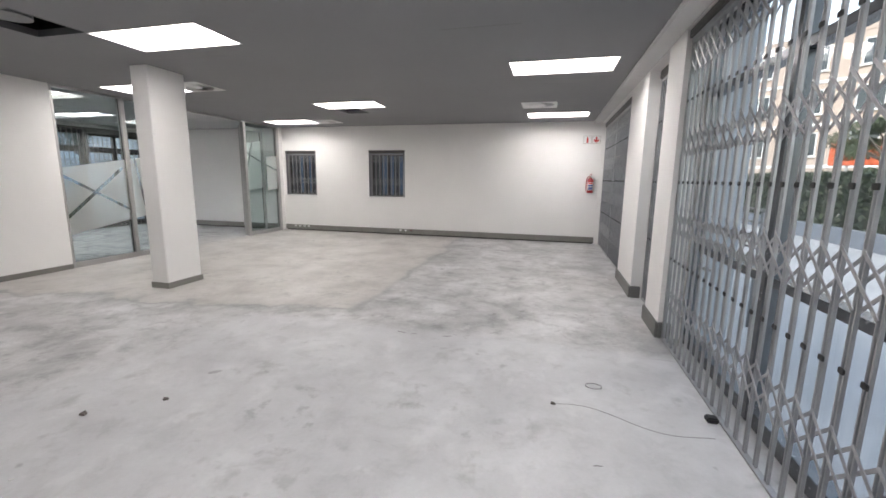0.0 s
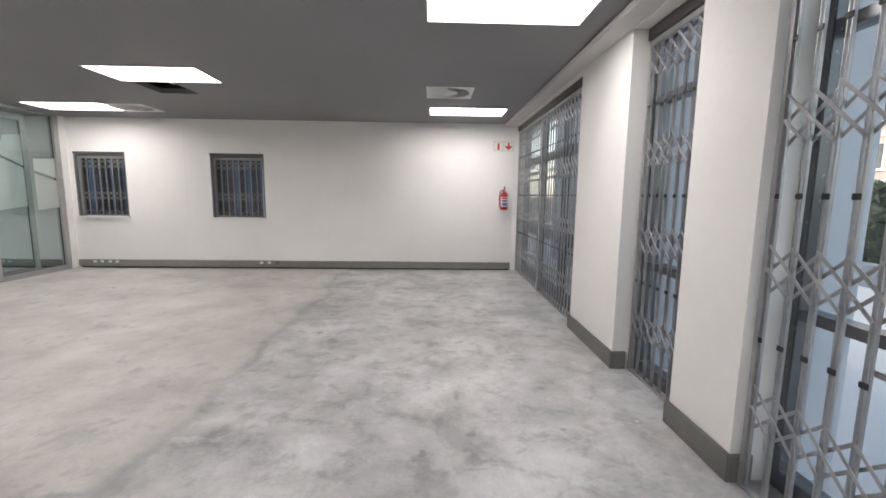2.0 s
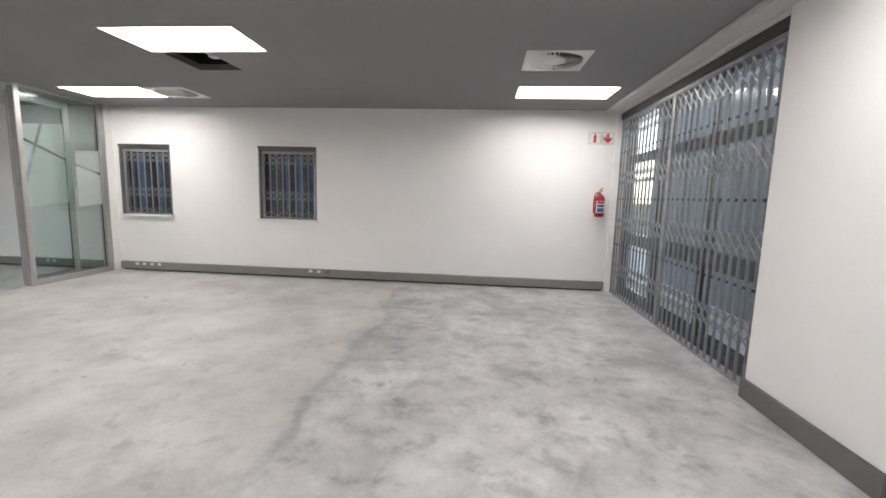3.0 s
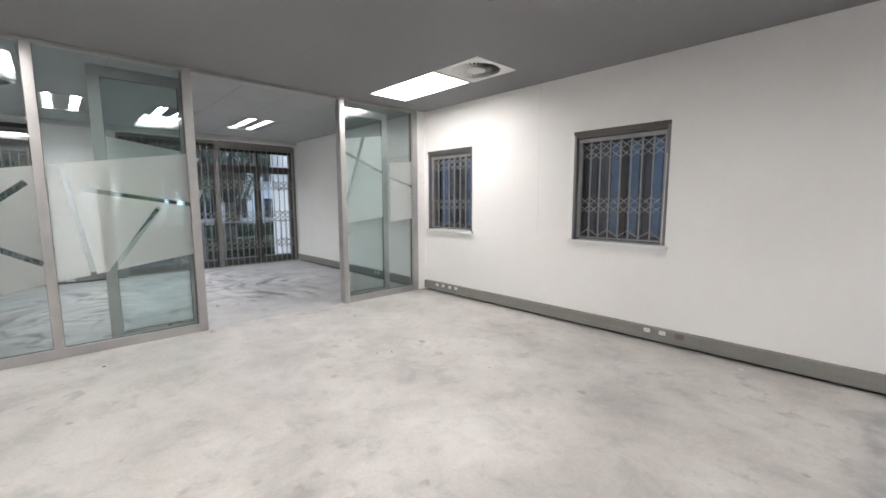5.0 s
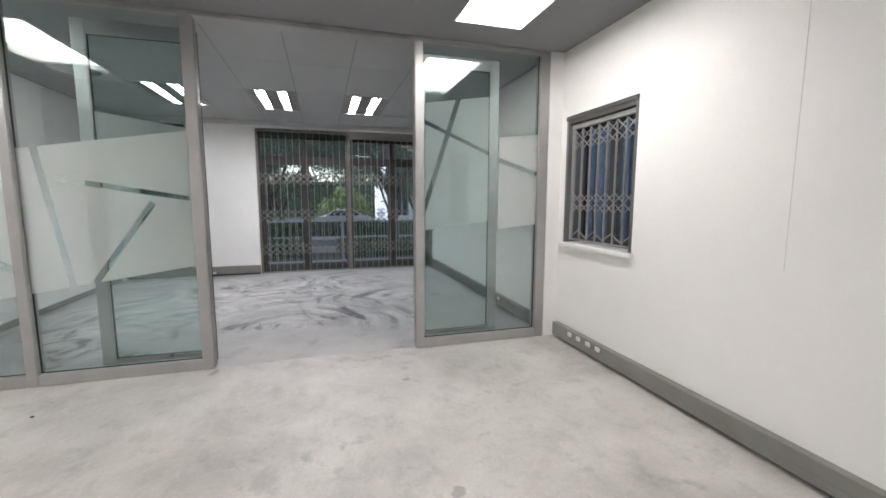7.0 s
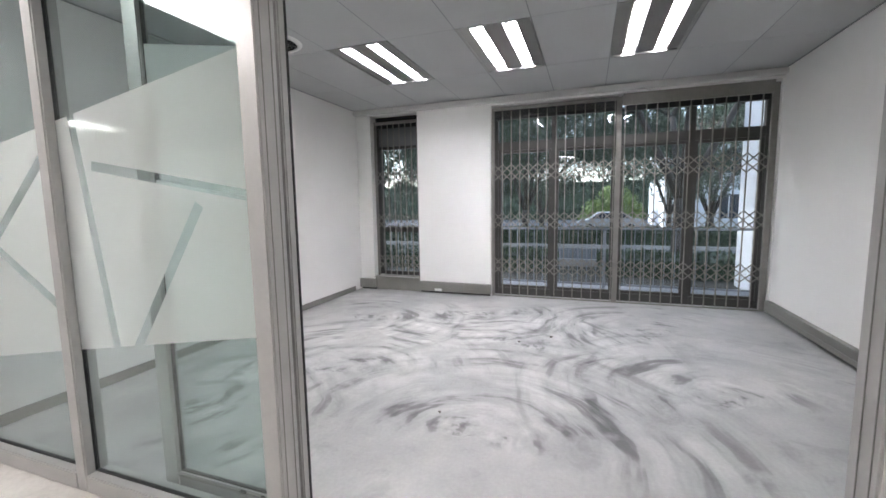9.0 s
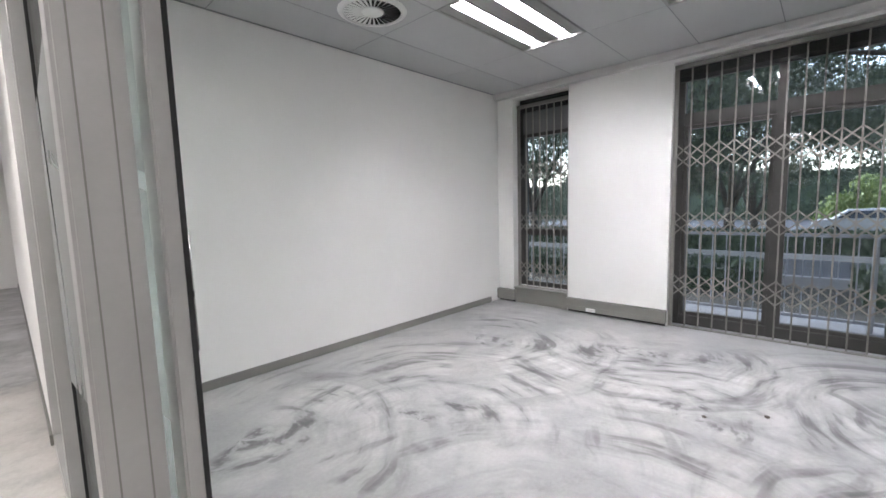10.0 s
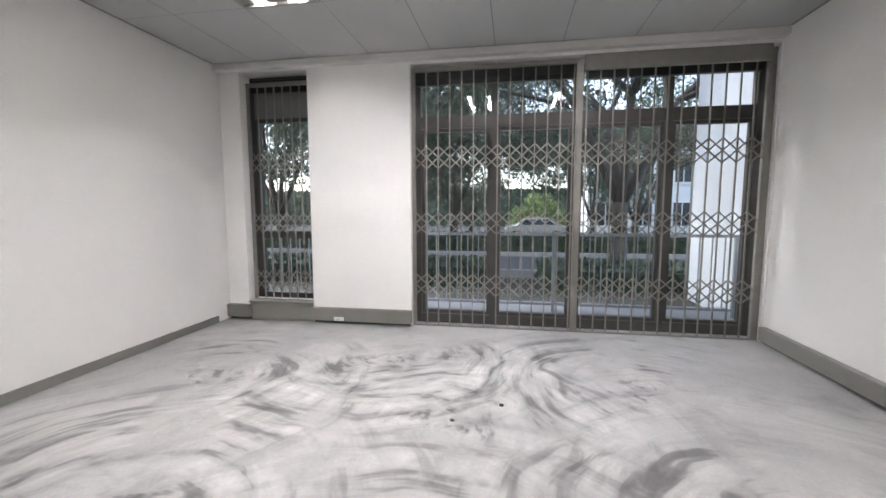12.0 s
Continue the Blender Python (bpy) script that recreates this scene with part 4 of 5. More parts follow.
def troffer(x0, x1, y0, y1):
    root = thing("ceiling_light", ((x0 + x1) / 2, (y0 + y1) / 2, H), "recessed ceiling light with two lit tubes", "ceiling light", "lit recessed troffers")
    a, b = (x1 - x0) / 2, (y1 - y0) / 2
    part("tray", boxes((-a, a, -b, b, 0.075, 0.085), (-a, a, -b, -b + 0.008, 0, 0.075), (-a, a, b - 0.008, b, 0, 0.075), (-a, -a + 0.008, -b + 0.008, b - 0.008, 0, 0.075), (a - 0.008, a, -b + 0.008, b - 0.008, 0, 0.075)), M_REFLECTOR, root)
    part("frame", boxes((-a - 0.006, a + 0.006, -b - 0.006, -b + 0.016, -0.006, -0.001), (-a - 0.006, a + 0.006, b - 0.016, b + 0.006, -0.006, -0.001), (-a - 0.006, -a + 0.016, -b + 0.016, b - 0.016, -0.006, -0.001), (a - 0.016, a + 0.006, -b + 0.016, b - 0.016, -0.006, -0.001)), M_REFLECTOR, root)
    for y in (-0.135, 0.135):
        for s in (-1, 1):
            part("blade", boxes((-a + 0.03, a - 0.03, y + s * 0.07 - 0.002, y + s * 0.07 + 0.002, 0.012, 0.0745)), M_REFLECTOR, root, "satin cut-off blade")
        part("tube_cover", soft_box(0.006, (-a + 0.05, a - 0.05, y - 0.026, y + 0.026, 0.052, 0.072)), M_TUBE, root, "lit white tube cover")
    part("centre_plate", boxes((-a + 0.03, a - 0.03, -0.08, 0.08, 0.004, 0.008)), M_REFLECTOR, root)
    for s in (-1, 1):
        part("side_plate", boxes((-a + 0.03, a - 0.03, min(s * 0.19, s * (b - 0.009)), max(s * 0.19, s * (b - 0.009)), 0.004, 0.008)), M_REFLECTOR, root)


for p in TROFFERS:
    troffer(*p)


def ceiling_hatch(x0, x1, y0, y1, kind):
    """An open service hole: a rim, and ducting above it."""
    root = thing("ceiling_opening", ((x0 + x1) / 2, (y0 + y1) / 2, H), "open square hole in the ceiling with bare ducting inside", "ceiling hatch", "open ceiling holes")
    a, b = (x1 - x0) / 2, (y1 - y0) / 2
    t = 0.012
    part("rim", boxes((-a, a, -b, -b + t, -0.003, 0.06), (-a, a, b - t, b, -0.003, 0.06), (-a, -a + t, -b + t, b - t, -0.003, 0.06), (a - t, a, -b + t, b - t, -0.003, 0.06)), M_GREYALU, root)
    part("lining", boxes((-a - 0.1, a + 0.1, -b - 0.1, -b - 0.08, 0.061, 0.44), (-a - 0.1, a + 0.1, b + 0.08, b + 0.1, 0.061, 0.44), (-a - 0.1, -a - 0.08, -b - 0.08, b + 0.08, 0.061, 0.44), (a + 0.08, a + 0.1, -b - 0.08, b + 0.08, 0.061, 0.44)), M_VOID, root)
    bm = bmesh.new()
    if kind:
        box(bm, -0.06, 0.0, -b + 0.1, b - 0.05, 0.12, 0.16)
        box(bm, -0.06, 0.16, b - 0.14, b - 0.06, 0.1, 0.12)
    else:
        rod(bm, (-0.1, -0.05, 0.05), (-0.1, -0.05, 0.3), 0.16, 20)
    part("duct", bm, M_WHITE if kind else M_GREYALU, root, "bare metal duct piece")


ceiling_hatch(*HOLES[0], True)
ceiling_hatch(*HOLES[1], False)

# ---------------------------------------------------------------- small things indoors


def fire_extinguisher(at):
    root = thing("fire_extinguisher", at, "red fire extinguisher hanging on the white wall", "fire extinguisher")
    bm = bmesh.new()
    lathe(bm, [(0.001, 0.0), (0.068, 0.0), (0.078, 0.012), (0.08, 0.03), (0.08, 0.30), (0.072, 0.335), (0.05, 0.362), (0.028, 0.375), (0.024, 0.39), (0.001, 0.39)], sides=28)
    body = part("cylinder", bm, M_RED, root, "", True)
    bm = bmesh.new()
    ang = [radians(a) for a in np.linspace(-150, -30, 14)]
    for a, b in zip(ang, ang[1:]):
        v = [bm.verts.new((0.0812 * math.cos(t), 0.0812 * math.sin(t), z)) for t, z in ((a, 0.07), (b, 0.07), (b, 0.27), (a, 0.27))]
        bm.faces.new(v)
    lab = part("label", bm, M_WHITE, body, "white printed label", True)
    for z0, z1, m in ((0.225, 0.262, M_REDPRINT), (0.165, 0.21, M_BLUEPRINT), (0.085, 0.15, M_BLUEPRINT)):
        bm = bmesh.new()
        for a, b in zip(ang[2:-2], ang[3:-2]):
            bm.faces.new([bm.verts.new((0.0818 * math.cos(t), 0.0818 * math.sin(t), z)) for t, z in ((a, z0), (b, z0), (b, z1), (a, z1))])
        part("printed_bar", bm, m, body, "block of small print")
    bm = bmesh.new()
    rod(bm, (0, 0, 0.388), (0, 0, 0.43), 0.02, 16)
    valve = part("valve", bm, M_BRUSHED, root, "metal valve", True)
    part("carry_handle", soft_box(0.004, (-0.016, 0.016, -0.115, 0.03, 0.432, 0.444)), M_RED, root)
    lev = soft_box(0.004, (-0.015, 0.015, -0.105, 0.025, 0.0, 0.01))
    bmesh.ops.rotate(lev, verts=lev.verts[:], cent=(0, 0, 0), matrix=Matrix.Rotation(radians(-14), 3, "X"))
    bmesh.ops.translate(lev, verts=lev.verts[:], vec=(0, 0, 0.452))
    part("squeeze_lever", lev, M_RED, root)
    bm = bmesh.new()
    rod(bm, (0.015, -0.004, 0.41), (0.04, -0.004, 0.41), 0.016, 14)
    part("gauge", bm, M_WHITE, root, "small round pressure gauge")
    bm = bmesh.new()
    tube(bm, [(-0.02, 0, 0.41), (-0.06, -0.01, 0.405), (-0.092, -0.015, 0.36), (-0.1, -0.015, 0.26), (-0.1, -0.015, 0.12), (-0.095, -0.015, 0.06)], 0.011, 10)
    hose = part("hose", bm, M_RED, root, "hose clipped to the side", True)
    bm = bmesh.new()
    rod(bm, (-0.095, -0.015, 0.06), (-0.095, -0.015, -0.01), 0.013, 12, 0.018)
    part("nozzle", bm, M_WHITE, hose, "pale nozzle")
    part("wall_bracket", soft_box(0.003, (-0.02, 0.02, 0.078, 0.096, 0.2, 0.42)), M_GREYALU, root)
    root.scale = (0.88, 0.88, 0.88)


fire_extinguisher((0.965, NORTH - 0.085, 1.155))


def fire_sign(at):
    """A plate with an extinguisher symbol and an arrow that points down."""
    root = thing("fire_sign", at, "white sign with red extinguisher symbol and red arrow", "sign")
    part("plate", soft_box(0.002, (0, 0.385, 0, 0.004, 0, 0.192)), M_WHITE, root)

    def flat(points):
        bm = bmesh.new()
        a = [bm.verts.new((x, -0.0015, z)) for x, z in points]
        b = [bm.verts.new((x, -0.0002, z)) for x, z in points]
        bm.faces.new(a), bm.faces.new(b[::-1])
        for i in range(len(a)):
            k = (i + 1) % len(a)
            bm.faces.new((a[i], b[i], b[k], a[k]))
        return bm

    for x in (0.012, 0.2):
        bm = bmesh.new()
        w, t = 0.172, 0.006
        box(bm, x, x + w, -0.001, -0.0002, 0.012, 0.012 + t), box(bm, x, x + w, -0.001, -0.0002, 0.174, 0.174 + t)
        box(bm, x, x + t, -0.001, -0.0002, 0.018, 0.174), box(bm, x + w - t, x + w, -0.001, -0.0002, 0.018, 0.174)
        part("border", bm, M_CREAM, root, "thin pale border")
    part("symbol", flat([(0.078, 0.03), (0.118, 0.03), (0.118, 0.125), (0.108, 0.14), (0.108, 0.158), (0.09, 0.158), (0.09, 0.14), (0.078, 0.125)]), M_REDPRINT, root, "red extinguisher symbol")
    part("arrow", flat([(0.286, 0.028), (0.352, 0.088), (0.33, 0.112), (0.302, 0.088), (0.302, 0.16), (0.27, 0.16), (0.27, 0.088), (0.242, 0.112), (0.22, 0.088)]), M_REDPRINT, root, "red arrow pointing down")


fire_sign((0.75, NORTH - 0.0045, 2.225))


def crumbs():
    """Bits of debris, a stop and a loose wire on the floors."""
    random.seed(4)

    def chip(x, y, r, mat, label, cat, flat=(1.0, 1.0, 1.0)):
        bm = bmesh.new()
        n = 7
        top = [bm.verts.new((r * random.uniform(0.5, 1) * math.cos(2 * math.pi * i / n), r * random.uniform(0.4, 0.9) * math.sin(2 * math.pi * i / n), random.uniform(0.2, 0.5) * r)) for i in range(n)]
        low = [bm.verts.new((v.co.x * 1.2, v.co.y * 1.2, 0)) for v in top]
        bm.faces.new(top), bm.faces.new(low[::-1])
        for i in range(n):
            k = (i + 1) % n
            bm.faces.new((low[i], low[k], top[k], top[i]))
        ob = solid("debris_chip" if cat == "debris" else cat, bm, mat, label, cat, "bits on the floor")
        ob.matrix_basis = pose(x, y, 0.0005, 0, 0, random.uniform(0, 360) if flat[2] == 1 else random.uniform(-25, 25)) @ Matrix.Diagonal((*flat, 1))

    for x, y, r in ((-2.565, 2.846, 0.03), (-2.242, 3.112, 0.022), (-9.85, 8.69, 0.022), (-9.62, 8.41, 0.016), (-6.447, 7.055, 0.016), (0.2, 3.75, 0.022), (-5.12, 8.9, 0.009), (-5.05, 9.02, 0.009), (-4.2, 9.4, 0.008), (-8.15, 8.14, 0.012)):
        chip(x, y, r, M_DUST, "dark bit of debris on the bare floor", "debris")
    for x, y, r in ((0.81, 5.92, 0.014), (0.95, 5.75, 0.016), (-0.3, 9.0, 0.02), (-1.2, 9.98, 0.035), (0.98, 7.5, 0.016), (-2.75, 10.85, 0.03), (-2.3, 2.35, 0.012), (-2.15, 2.2, 0.012), (-1.55, 6.0, 0.012)):
        chip(x, y, r, M_CHIP, "white plaster chip on the bare floor", "debris")
    for x, y, r in ((-1.18, 4.66, 0.05), (-1.06, 4.65, 0.035), (-0.74, 4.68, 0.045), (-0.68, 4.73, 0.022), (-0.33, 4.88, 0.04), (0.42, 3.2, 0.03)):
        chip(x, y, r, M_FLAKE, "thin dark flake of old adhesive on the floor", "debris", (1.1, 0.2, 0.06))
    # ring-shaped floor mark, built as a thin raised loop
    bm = bmesh.new()
    tube(bm, [(0.48 + 0.055 * math.cos(a), 4.06 + 0.04 * math.sin(a), 0.003) for a in np.linspace(0, 6.28, 22)], 0.0022, 5)
    solid("ring_mark", bm, M_FLAKE, "small dark ring mark on the floor, built as a loop", "cable")
    solid("door_stop", soft_box(0.008, (1.10, 1.165, 3.77, 3.83, 0, 0.035)), M_BLACK, "small black rubber stop beside the gate track", "door stop")
    bm = bmesh.new()
    pts = [(0.22 + 0.87 * t, 3.75 - 0.17 * t + 0.05 * math.sin(t * 7), 0.003) for t in np.linspace(0, 1, 24)]
    tube(bm, pts, 0.0013, 5)
    solid("loose_wire", bm, M_FLAKE, "thin loose brown wire lying on the floor", "wire")


crumbs()


def hairlines():
    """Fine board joints in the ceiling and a plaster crack in the wall."""
    for x0, x1, y0, y1 in ((-5.9, -5.55, 8.62, 8.624), (-3.2, -2.6, 9.9, 9.904), (-0.9, -0.2, 4.9, 4.904), (-1.0, -0.996, 7.2, 7.7)):
        solid("trim", boxes((x0, x1, y0, y1, H - 0.0012, H - 0.0002)), M_SKIRT, "hairline joint in the ceiling board", "joint", kind="structure")
    solid("trim", boxes((-4.877, -4.8745, NORTH - 0.0012, NORTH - 0.0002, 1.0, H)), M_CORNICE, "hairline plaster joint in the wall", "joint", kind="structure")


hairlines()

# ---------------------------------------------------------------- outside


def ground():
    bm = bmesh.new()
    xs = [-400, -60, -27, -22, WOUT, OUT, 12, 400]
    zs = [-1.0, -0.95, -0.85, -0.2, -0.2, -0.13, -0.13, -0.3]
    rows = [[bm.verts.new((x, y, z)) for x, z in zip(xs, zs)] for y in (-400, -30, 40, 400)]
    for a, b in zip(rows, rows[1:]):
        for i in range(len(xs) - 1):
            bm.faces.new((a[i], a[i + 1], b[i + 1], b[i]))
    solid("ground", bm, M_SOIL, "dark earth and leaf litter around the buildings", "ground", kind="structure")
    solid("pavement", boxes((OUT - 0.01, 7.2, -14, 26, -0.128, -0.03)), M_PAVING, "pale concrete terrace outside the shopfront", "pavement", kind="structure")
    solid("pavement", boxes((-13.1, WOUT + 0.01, -6, 18, -0.19, -0.06)), M_STREETPAVING, "pale paved strip below the street windows", "pavement", kind="structure")
    solid("road", boxes((-19.2, -15.9, -60, 80, -0.19, -0.14)), M_ASPHALT, "narrow asphalt lane between planted strips", "road", kind="structure")
    solid("road", boxes((-58, -27.5, -120, 150, -0.94, -0.84)), M_ASPHALT, "asphalt street", "road", kind="structure")
    for x in (-15.9, -19.35):
        solid("kerb", soft_box(0.015, (x, x + 0.15, -60, 80, -0.19, -0.02)), M_KERB, "pale concrete kerb along the lane", "kerb", kind="structure")


ground()


def leaf_cloud(bm, centre, radii, count, size, rnd, keep=1.0):
    """Many small bent leaves round a centre."""
    cx, cy, cz = centre
    for _ in range(count):
        while True:
            p = Vector((rnd.uniform(-1, 1), rnd.uniform(-1, 1), rnd.uniform(-1, 1)))
            if 0.15 < p.length < 1:
                break
        p = Vector((cx + p.x * radii[0], cy + p.y * radii[1], cz + p.z * radii[2]))
        m = Euler((rnd.uniform(0, 6.3), rnd.uniform(0, 6.3), rnd.uniform(0, 6.3))).to_matrix()
        s = size * rnd.uniform(0.6, 1.4)
        pts = [Vector((-s, 0, 0)), Vector((0, -s * 0.45, s * 0.15)), Vector((s, 0, 0)), Vector((0, s * 0.45, s * 0.15))]
        bm.faces.new([bm.verts.new(p + m @ q) for q in pts])


def tree(at, height, spread, seed, low=2.4, clumps=26, leaves=230, trunk_r=0.17, leaf=0.05, fork=1.3):
    rnd = random.Random(seed)
    root = thing("tree", at, "dark leafy street tree with a forked grey trunk", "tree", "street trees")
    bm = bmesh.new()
    top = Vector((rnd.uniform(-0.15, 0.15), rnd.uniform(-0.15, 0.15), fork))
    rod(bm, (0, 0, -0.1), (top.x * 0.5, top.y * 0.5, fork * 0.5), trunk_r * 1.2, 12, trunk_r)
    rod(bm, (top.x * 0.5, top.y * 0.5, fork * 0.5), top, trunk_r, 12, trunk_r * 0.92)
    tips = []
    for k in range(4):
        a = 2 * math.pi * k / 4 + rnd.uniform(-0.4, 0.4)
        mid = top + Vector((math.cos(a) * spread * 0.22, math.sin(a) * spread * 0.22, (height - fork) * 0.35))
        rod(bm, top - Vector((0, 0, 0.1)), mid, trunk_r * 0.62, 9, trunk_r * 0.42)
        for j in range(3):
            b = a + rnd.uniform(-0.8, 0.8)
            tip = mid + Vector((math.cos(b) * spread * 0.45, math.sin(b) * spread * 0.45, (height - fork) * rnd.uniform(0.1, 0.45)))
            rod(bm, mid, tip, trunk_r * 0.38, 7, trunk_r * 0.12)
            tips.append(tip)
    part("trunk", bm, M_BARK, root, "", True)
    bm = bmesh.new()
    for k in range(clumps):
        if k < len(tips):
            c = tips[k]
        else:
            a, r = rnd.uniform(0, 6.3), spread * math.sqrt(rnd.uniform(0.02, 1))
            c = Vector((math.cos(a) * r, math.sin(a) * r, low + (height - low) * rnd.uniform(0.0, 1) * (1.1 - 0.5 * r / spread)))
        q = spread * rnd.uniform(0.16, 0.3)
        leaf_cloud(bm, c, (q, q, q * 0.62), int(leaves * 3.0), leaf, rnd)
    part("crown", bm, M_LEAF, root)


tree((-17.0, 11.1, -0.2), 7.5, 4.6, 3, low=3.0, fork=1.55, clumps=62, leaves=270)
tree((-17.6, 5.2, -0.2), 7.0, 4.2, 8, low=2.5, clumps=54, leaves=260)
tree((-22.5, 6.6, -0.3), 7.5, 4.0, 12, low=2.9, clumps=46, leaves=220, trunk_r=0.15)
tree((-20.5, 1.0, -0.3), 7.0, 4.0, 15, low=1.1, clumps=44, leaves=220, trunk_r=0.15)
tree((-24.5, 13.5, -0.6), 6.5, 3.6, 21, low=1.8, clumps=26, leaves=200, trunk_r=0.15)
tree((-30.5, 6.5, -0.85), 8.5, 4.6, 41, low=2.8, clumps=56, leaves=150, trunk_r=0.16, leaf=0.09)
tree((-32.0, 0.5, -0.85), 8.0, 4.4, 43, low=2.2, clumps=52, leaves=150, trunk_r=0.16, leaf=0.09)
tree((-33.5, 13.6, -0.85), 9.0, 4.6, 47, low=3.4, clumps=52, leaves=150, trunk_r=0.16, leaf=0.09)
tree((13.5, 21.5, -0.2), 4.6, 2.2, 31, low=1.6, clumps=24, leaves=200, trunk_r=0.14)
tree((16.5, 11.5, -0.2), 5.0, 2.4, 37, low=1.6, clumps=24, leaves=200, trunk_r=0.14)


def hedge(x0, x1, y0, y1, z0, z1, seed, mat=M_HEDGE, size=0.06, density=260, label="clipped dark green hedge"):
    rnd = random.Random(seed)
    bm = bmesh.new()
    box(bm, x0 + 0.12, x1 - 0.12, y0 + 0.1, y1 - 0.1, z0, z1 - 0.14)
    vol = (x1 - x0) * (y1 - y0)
    for _ in range(int(density * vol)):
        x, y = rnd.uniform(x0, x1), rnd.uniform(y0, y1)
        side = rnd.random()
        z = rnd.uniform(z0, z1)
        if side < 0.45:
            z = z1 - abs(rnd.gauss(0, 0.08))
        elif side < 0.72:
            x = x0 + abs(rnd.gauss(0, 0.06))
        else:
            x = x1 - abs(rnd.gauss(0, 0.06))
        m = Euler((rnd.uniform(0, 6.3), rnd.uniform(0, 6.3), rnd.uniform(0, 6.3))).to_matrix()
        s = size * rnd.uniform(0.6, 1.5)
        bm.faces.new([bm.verts.new(Vector((x, y, z)) + m @ q) for q in (Vector((-s, 0, 0)), Vector((0, -s * 0.5, s * 0.1)), Vector((s, 0, 0)), Vector((0, s * 0.5, s * 0.1)))])
    solid("hedge", bm, mat, label, "hedge", kind="stuff")


hedge(-20.9, -19.9, -8, 24, -0.2, 0.44, 2, density=420, size=0.075)
hedge(-15.4, -14.6, 1.0, 8.4, -0.2, 0.3, 5, density=420, label="low ragged shrubs in the planted strip")
hedge(-15.5, -14.5, 9.2, 14.0, -0.2, 0.28, 6, mat=M_HEDGE, density=380, label="low dark green shrubs in the planted strip")
hedge(-58.5, -56.5, -34, 30, -1.0, 3.4, 11, mat=M_LEAF, density=60, size=0.32, label="distant uneven line of dark trees")
hedge(7.3, 8.6, -6, 24, -0.1, 1.72, 7, mat=M_DARKHEDGE, density=520, size=0.08)


def bush():
    """A loose rounded bush of many leaf clumps."""
    rnd = random.Random(9)
    bm = bmesh.new()
    for _ in range(34):
        a, q = rnd.uniform(0, 6.3), math.sqrt(rnd.random())
        z = rnd.uniform(0.3, 1.0) * (3.4 - 1.7 * q * q)
        leaf_cloud(bm, (1.3 * q * math.cos(a), 2.2 * q * math.sin(a), z), (0.75, 0.75, 0.6), 150, 0.13, rnd)
    ob = solid("bush", bm, M_BRIGHTLEAF, "loose yellow-green bush across the street", "bush")
    ob.matrix_basis = pose(-45.0, 11.0, -0.95)


bush()


def balustrade():
    root = thing("balustrade", (-12.55, 0, -0.06), "grey metal balustrade outside the street windows", "balustrade")
    y0, y1 = 3.0, 11.3
    part("top_rail", soft_box(0.006, (-0.02, 0.02, y0, y1, 0.94, 0.975)), M_STEEL, root)
    part("bottom_rail", soft_box(0.006, (-0.016, 0.016, y0, y1, 0.08, 0.11)), M_STEEL, root)
    bm = boxes((-0.006, 0.006, -0.006, 0.006, 0.1105, 0.9395))
    bal = as_mesh("baluster", bm, M_STEEL)
    for k in range(int((y1 - y0) / 0.135)):
        piece("baluster", bal, root, (0, y0 + 0.06 + k * 0.135, 0))
    for y in (3.02, 5.1, 7.2, 9.25, 11.28):
        part("post", soft_box(0.004, (-0.02, 0.02, y - 0.02, y + 0.02, 0, 0.94)), M_STEEL, root)


balustrade()


def terrace_rail():
    """Bright horizontal rails on posts beside the terrace steps."""
    root = thing("terrace_railing", (2.15, 0, -0.03), "bright metal railing with five thin horizontal rails", "railing")
    for z in (0.55, 0.68, 0.81, 0.94, 1.07, 1.2):
        bm = bmesh.new()
        rod(bm, (0, 5.85, z), (0, 8.3, z), 0.011 if z < 1.15 else 0.019, 10)
        part("rail", bm, M_BRUSHED, root, "", True)
    for y in (5.87, 7.08, 8.28):
        bm = bmesh.new()
        rod(bm, (0, y, 0), (0, y, 1.2), 0.02, 10)
        part("post", bm, M_BRUSHED, root, "", True)


terrace_rail()


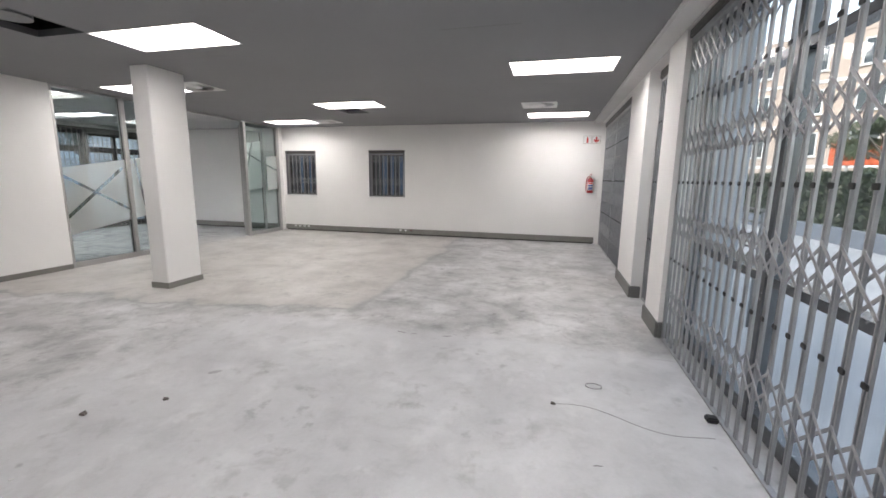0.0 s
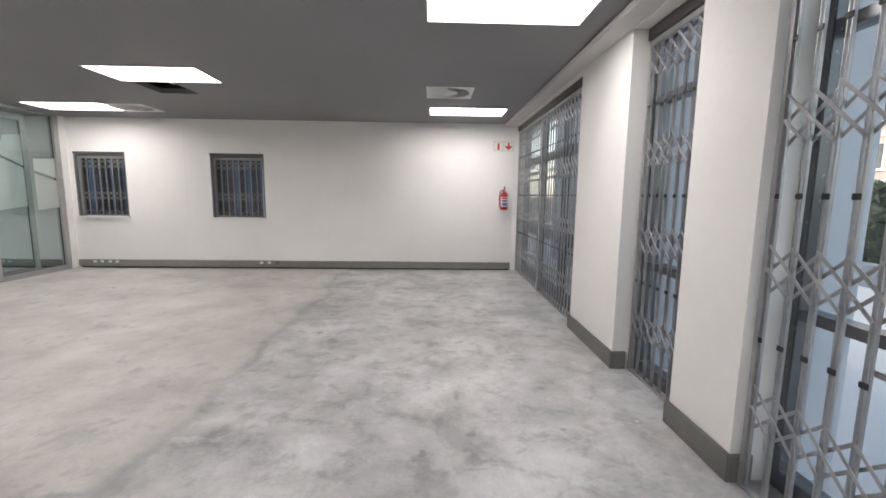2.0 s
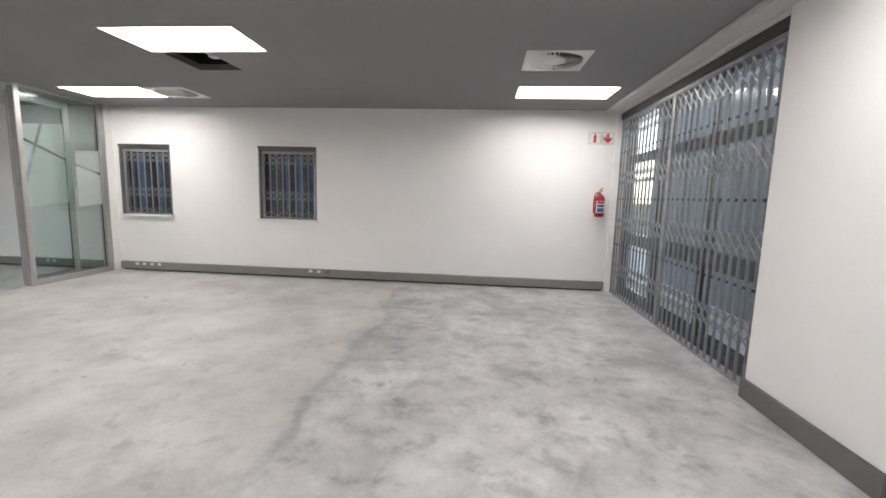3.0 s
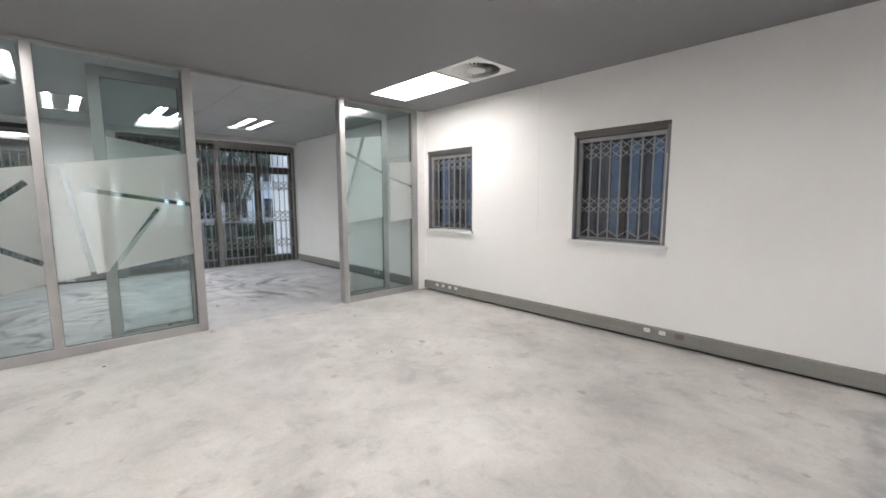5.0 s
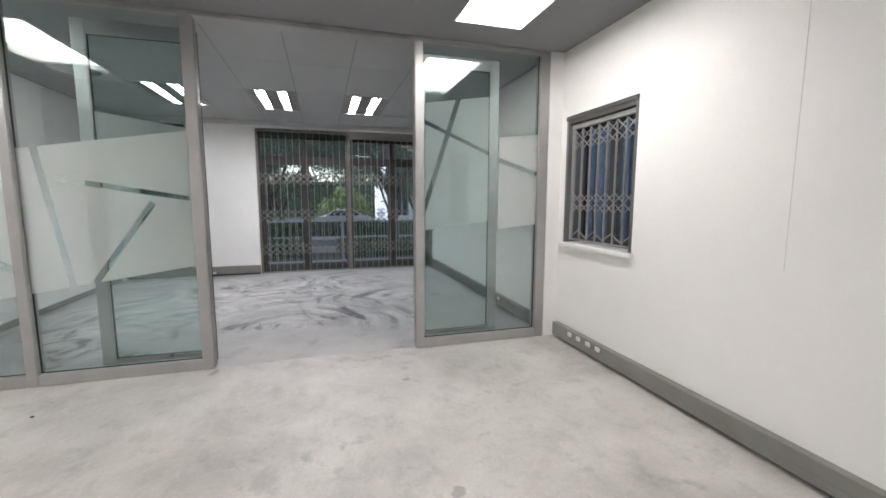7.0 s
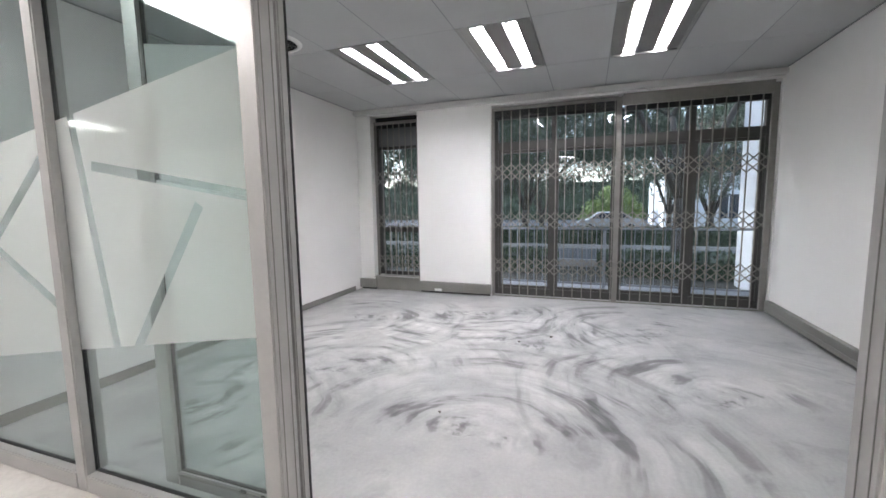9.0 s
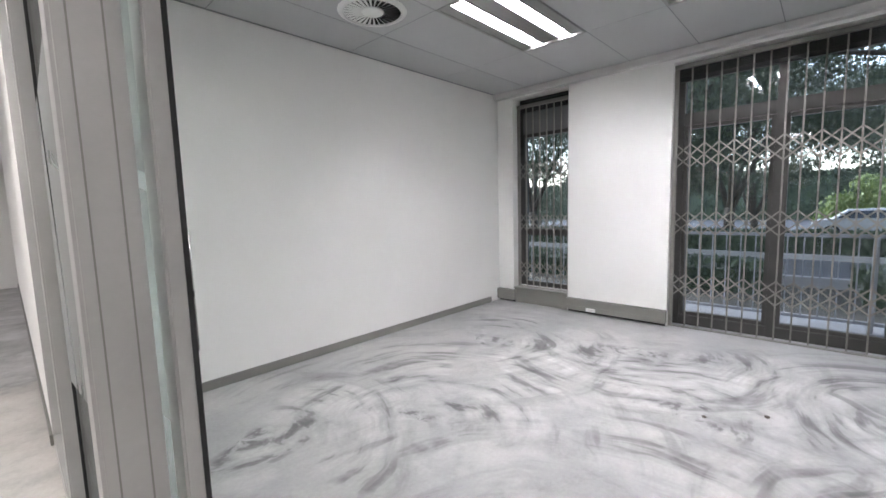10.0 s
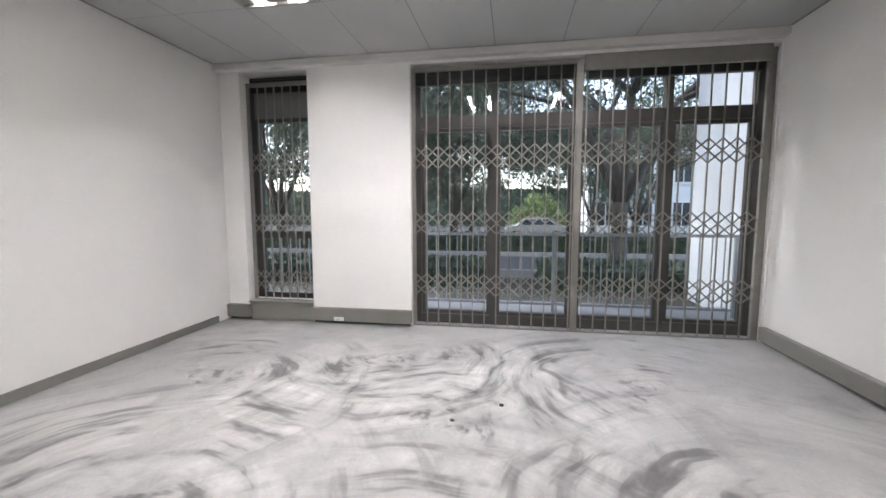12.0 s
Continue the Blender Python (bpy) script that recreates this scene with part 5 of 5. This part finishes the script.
def facade(name, at, turn, wide, tall, deep, cols, rows, mat, label, win=(1.3, 1.5), roof=None, band=True):
    """A building whose front lies along local x, facing local -y, with framed windows storey by storey."""
    root = thing(name, at, label, "building", turn=turn)
    part("wall", boxes((0, wide, 0.12, deep, 0, tall), (-0.1, wide + 0.1, 0.06, deep + 0.1, tall, tall + 0.35)), mat, root)
    if roof:
        bm = bmesh.new()
        v = [bm.verts.new(p) for p in ((-0.4, -0.4, tall + 0.36), (wide + 0.4, -0.4, tall + 0.36), (wide + 0.4, deep + 0.4, tall + 0.36), (-0.4, deep + 0.4, tall + 0.36), (wide * 0.15, deep * 0.5, tall + 2.4), (wide * 0.85, deep * 0.5, tall + 2.4))]
        for q in ((0, 1, 5, 4), (1, 2, 5), (2, 3, 4, 5), (3, 0, 4), (3, 2, 1, 0)):
            bm.faces.new([v[i] for i in q])
        part("roof", bm, roof, root)
    fw = as_mesh("window", boxes((-0.07, win[0] + 0.07, 0.03, 0.119, -0.07, 0.0), (-0.07, win[0] + 0.07, 0.03, 0.119, win[1], win[1] + 0.07), (-0.07, 0, 0.03, 0.119, 0, win[1]), (win[0], win[0] + 0.07, 0.03, 0.119, 0, win[1]), (win[0] / 2 - 0.03, win[0] / 2 + 0.03, 0.05, 0.119, 0, win[1])), M_OUTWHITE)
    fp = as_mesh("pane", boxes((0.001, win[0] - 0.001, 0.085, 0.117, 0.001, win[1] - 0.001)), M_DARKGLASS)
    fs = as_mesh("sill", boxes((-0.15, win[0] + 0.15, -0.06, 0.118, -0.15, -0.072)), M_OUTWHITE)
    gx, gz = wide / cols, tall / rows
    for i in range(cols):
        for j in range(rows):
            p = (gx * (i + 0.5) - win[0] / 2, 0, gz * (j + 0.5) - win[1] / 2 + 0.1)
            w = piece("window", fw, root, p)
            piece("pane", fp, w)
            piece("sill", fs, w)
    if band:
        for j in range(1, rows):
            part("string_course", boxes((-0.03, wide + 0.03, 0.04, 0.119, gz * j - 0.1, gz * j + 0.1)), M_OUTWHITE, root)
    return root


facade("apartment_building", (14, 40, -0.3), -42, 34, 11.5, 10, 11, 4, M_CREAM, "cream rendered apartment building of four storeys")
facade("apartment_building", (36, 12, -0.3), -82, 26, 8.5, 10, 8, 3, M_CREAM, "cream rendered apartment building of three storeys")
sign = thing("billboard", (15.2, 25.5, -0.2), "orange red board on two posts", "billboard", turn=-32)
part("board", soft_box(0.02, (-1.9, 1.9, -0.05, 0.05, 2.5, 3.7)), M_ORANGE, sign)
for x in (-1.2, 1.2):
    part("post", boxes((x - 0.06, x + 0.06, 0.051, 0.17, 0, 3.5)), M_STEEL, sign)
facade("white_house", (-40, 14.4, -0.9), 90, 16, 6.4, 9, 6, 2, M_OUTWHITE, "white rendered house across the street", win=(1.2, 1.7), roof=M_ROOF)
facade("white_house", (-62, -16, -0.9), 90, 18, 3.6, 9, 6, 1, M_OUTWHITE, "white rendered house with a tiled roof across the street", win=(1.2, 1.5), roof=M_ROOF)


def outer_walls():
    """The parts of this building that show outside its own windows."""
    solid("outer_pier", soft_box(0.01, (OUT + 0.002, 1.72, 5.24, 5.72, -0.03, 3.3)), M_OUTPIER, "pale outer pier beside the shopfront", "pier", kind="structure")
    solid("outer_pier", soft_box(0.01, (OUT + 0.002, 1.72, 6.62, 7.58, -0.03, 3.3)), M_OUTPIER, "pale outer pier beside the shopfront", "pier", kind="structure")
    solid("outer_wall", boxes((2.5, 2.7, 8.6, 13, -0.03, 3.3)), M_OUTGREY, "white outer wall across the terrace, coloured as in bluish shade", "wall", kind="structure")
    solid("outer_wall", boxes((-14.2, WOUT - 0.002, 11.45, 11.8, -0.19, 5.0)), M_OUTWHITE, "white outer wing wall beside the street windows", "wall", kind="structure")
    solid("roof", boxes((WOUT, OUT, BACK - 0.2, NORTH + 0.24, 3.32, 3.6)), M_GREYALU, "flat roof slab", "roof", kind="structure")
    solid("low_wall", soft_box(0.01, (6.9, 7.2, -6, 24, -0.03, 0.35)), M_OUTGREY, "low grey wall at the terrace edge", "wall", kind="structure")


outer_walls()


def car(at, turn, paint, label):
    root = thing("parked_car", at, label, "car", "parked cars", turn=turn)
    prof = [(-2.05, 0.35), (-2.1, 0.62), (-1.95, 0.86), (-1.35, 0.93), (-0.75, 1.4), (0.75, 1.45), (1.45, 0.98), (2.0, 0.9), (2.1, 0.6), (2.05, 0.3), (-2.0, 0.25)]
    bm = bmesh.new()
    rings = []
    for y, k in ((-0.84, 0.95), (-0.8, 1.0), (0.8, 1.0), (0.84, 0.95)):
        rings.append([bm.verts.new((x * k, y * (0.86 if z > 1.1 else 1), z)) for x, z in prof])
    for a, b in zip(rings, rings[1:]):
        for i in range(len(prof)):
            j = (i + 1) % len(prof)
            bm.faces.new((a[i], a[j], b[j], b[i]))
    bm.faces.new(rings[0][::-1]), bm.faces.new(rings[-1])
    part("body", bm, paint, root)
    for s in (-1, 1):
        bm = bmesh.new()
        v = [bm.verts.new((x, s * (0.835 if z < 1.1 else 0.725), z)) for x, z in ((-1.15, 0.97), (1.25, 0.99), (0.7, 1.36), (-0.7, 1.33))]
        bm.faces.new(v)
        ext = bmesh.ops.extrude_face_region(bm, geom=bm.faces[:])
        bmesh.ops.translate(bm, verts=[e for e in ext["geom"] if isinstance(e, bmesh.types.BMVert)], vec=(0, s * 0.02, 0))
        part("side_window", bm, M_DARKGLASS, root)
        for x in (-1.3, 1.3):
            bm = bmesh.new()
            rod(bm, (x, s * 0.66, 0.31), (x, s * 0.86, 0.31), 0.31, 20)
            wheel = part("wheel", bm, M_BLACK, root)
            bm = bmesh.new()
            rod(bm, (x, s * 0.861, 0.31), (x, s * 0.87, 0.31), 0.2, 16)
            part("rim", bm, M_BRUSHED, wheel)
        part("headlight", soft_box(0.01, (-2.1, -1.98, s * 0.62 - 0.15, s * 0.62 + 0.15, 0.62, 0.74)), M_WHITE, root)
    return root


car((-36.5, 10.4, -0.84), 90, M_CARPAINT, "silver parked car beyond the hedge")
car((-29.5, 1.5, -0.84), 90, M_DARKPAINT, "dark parked car beyond the hedge")
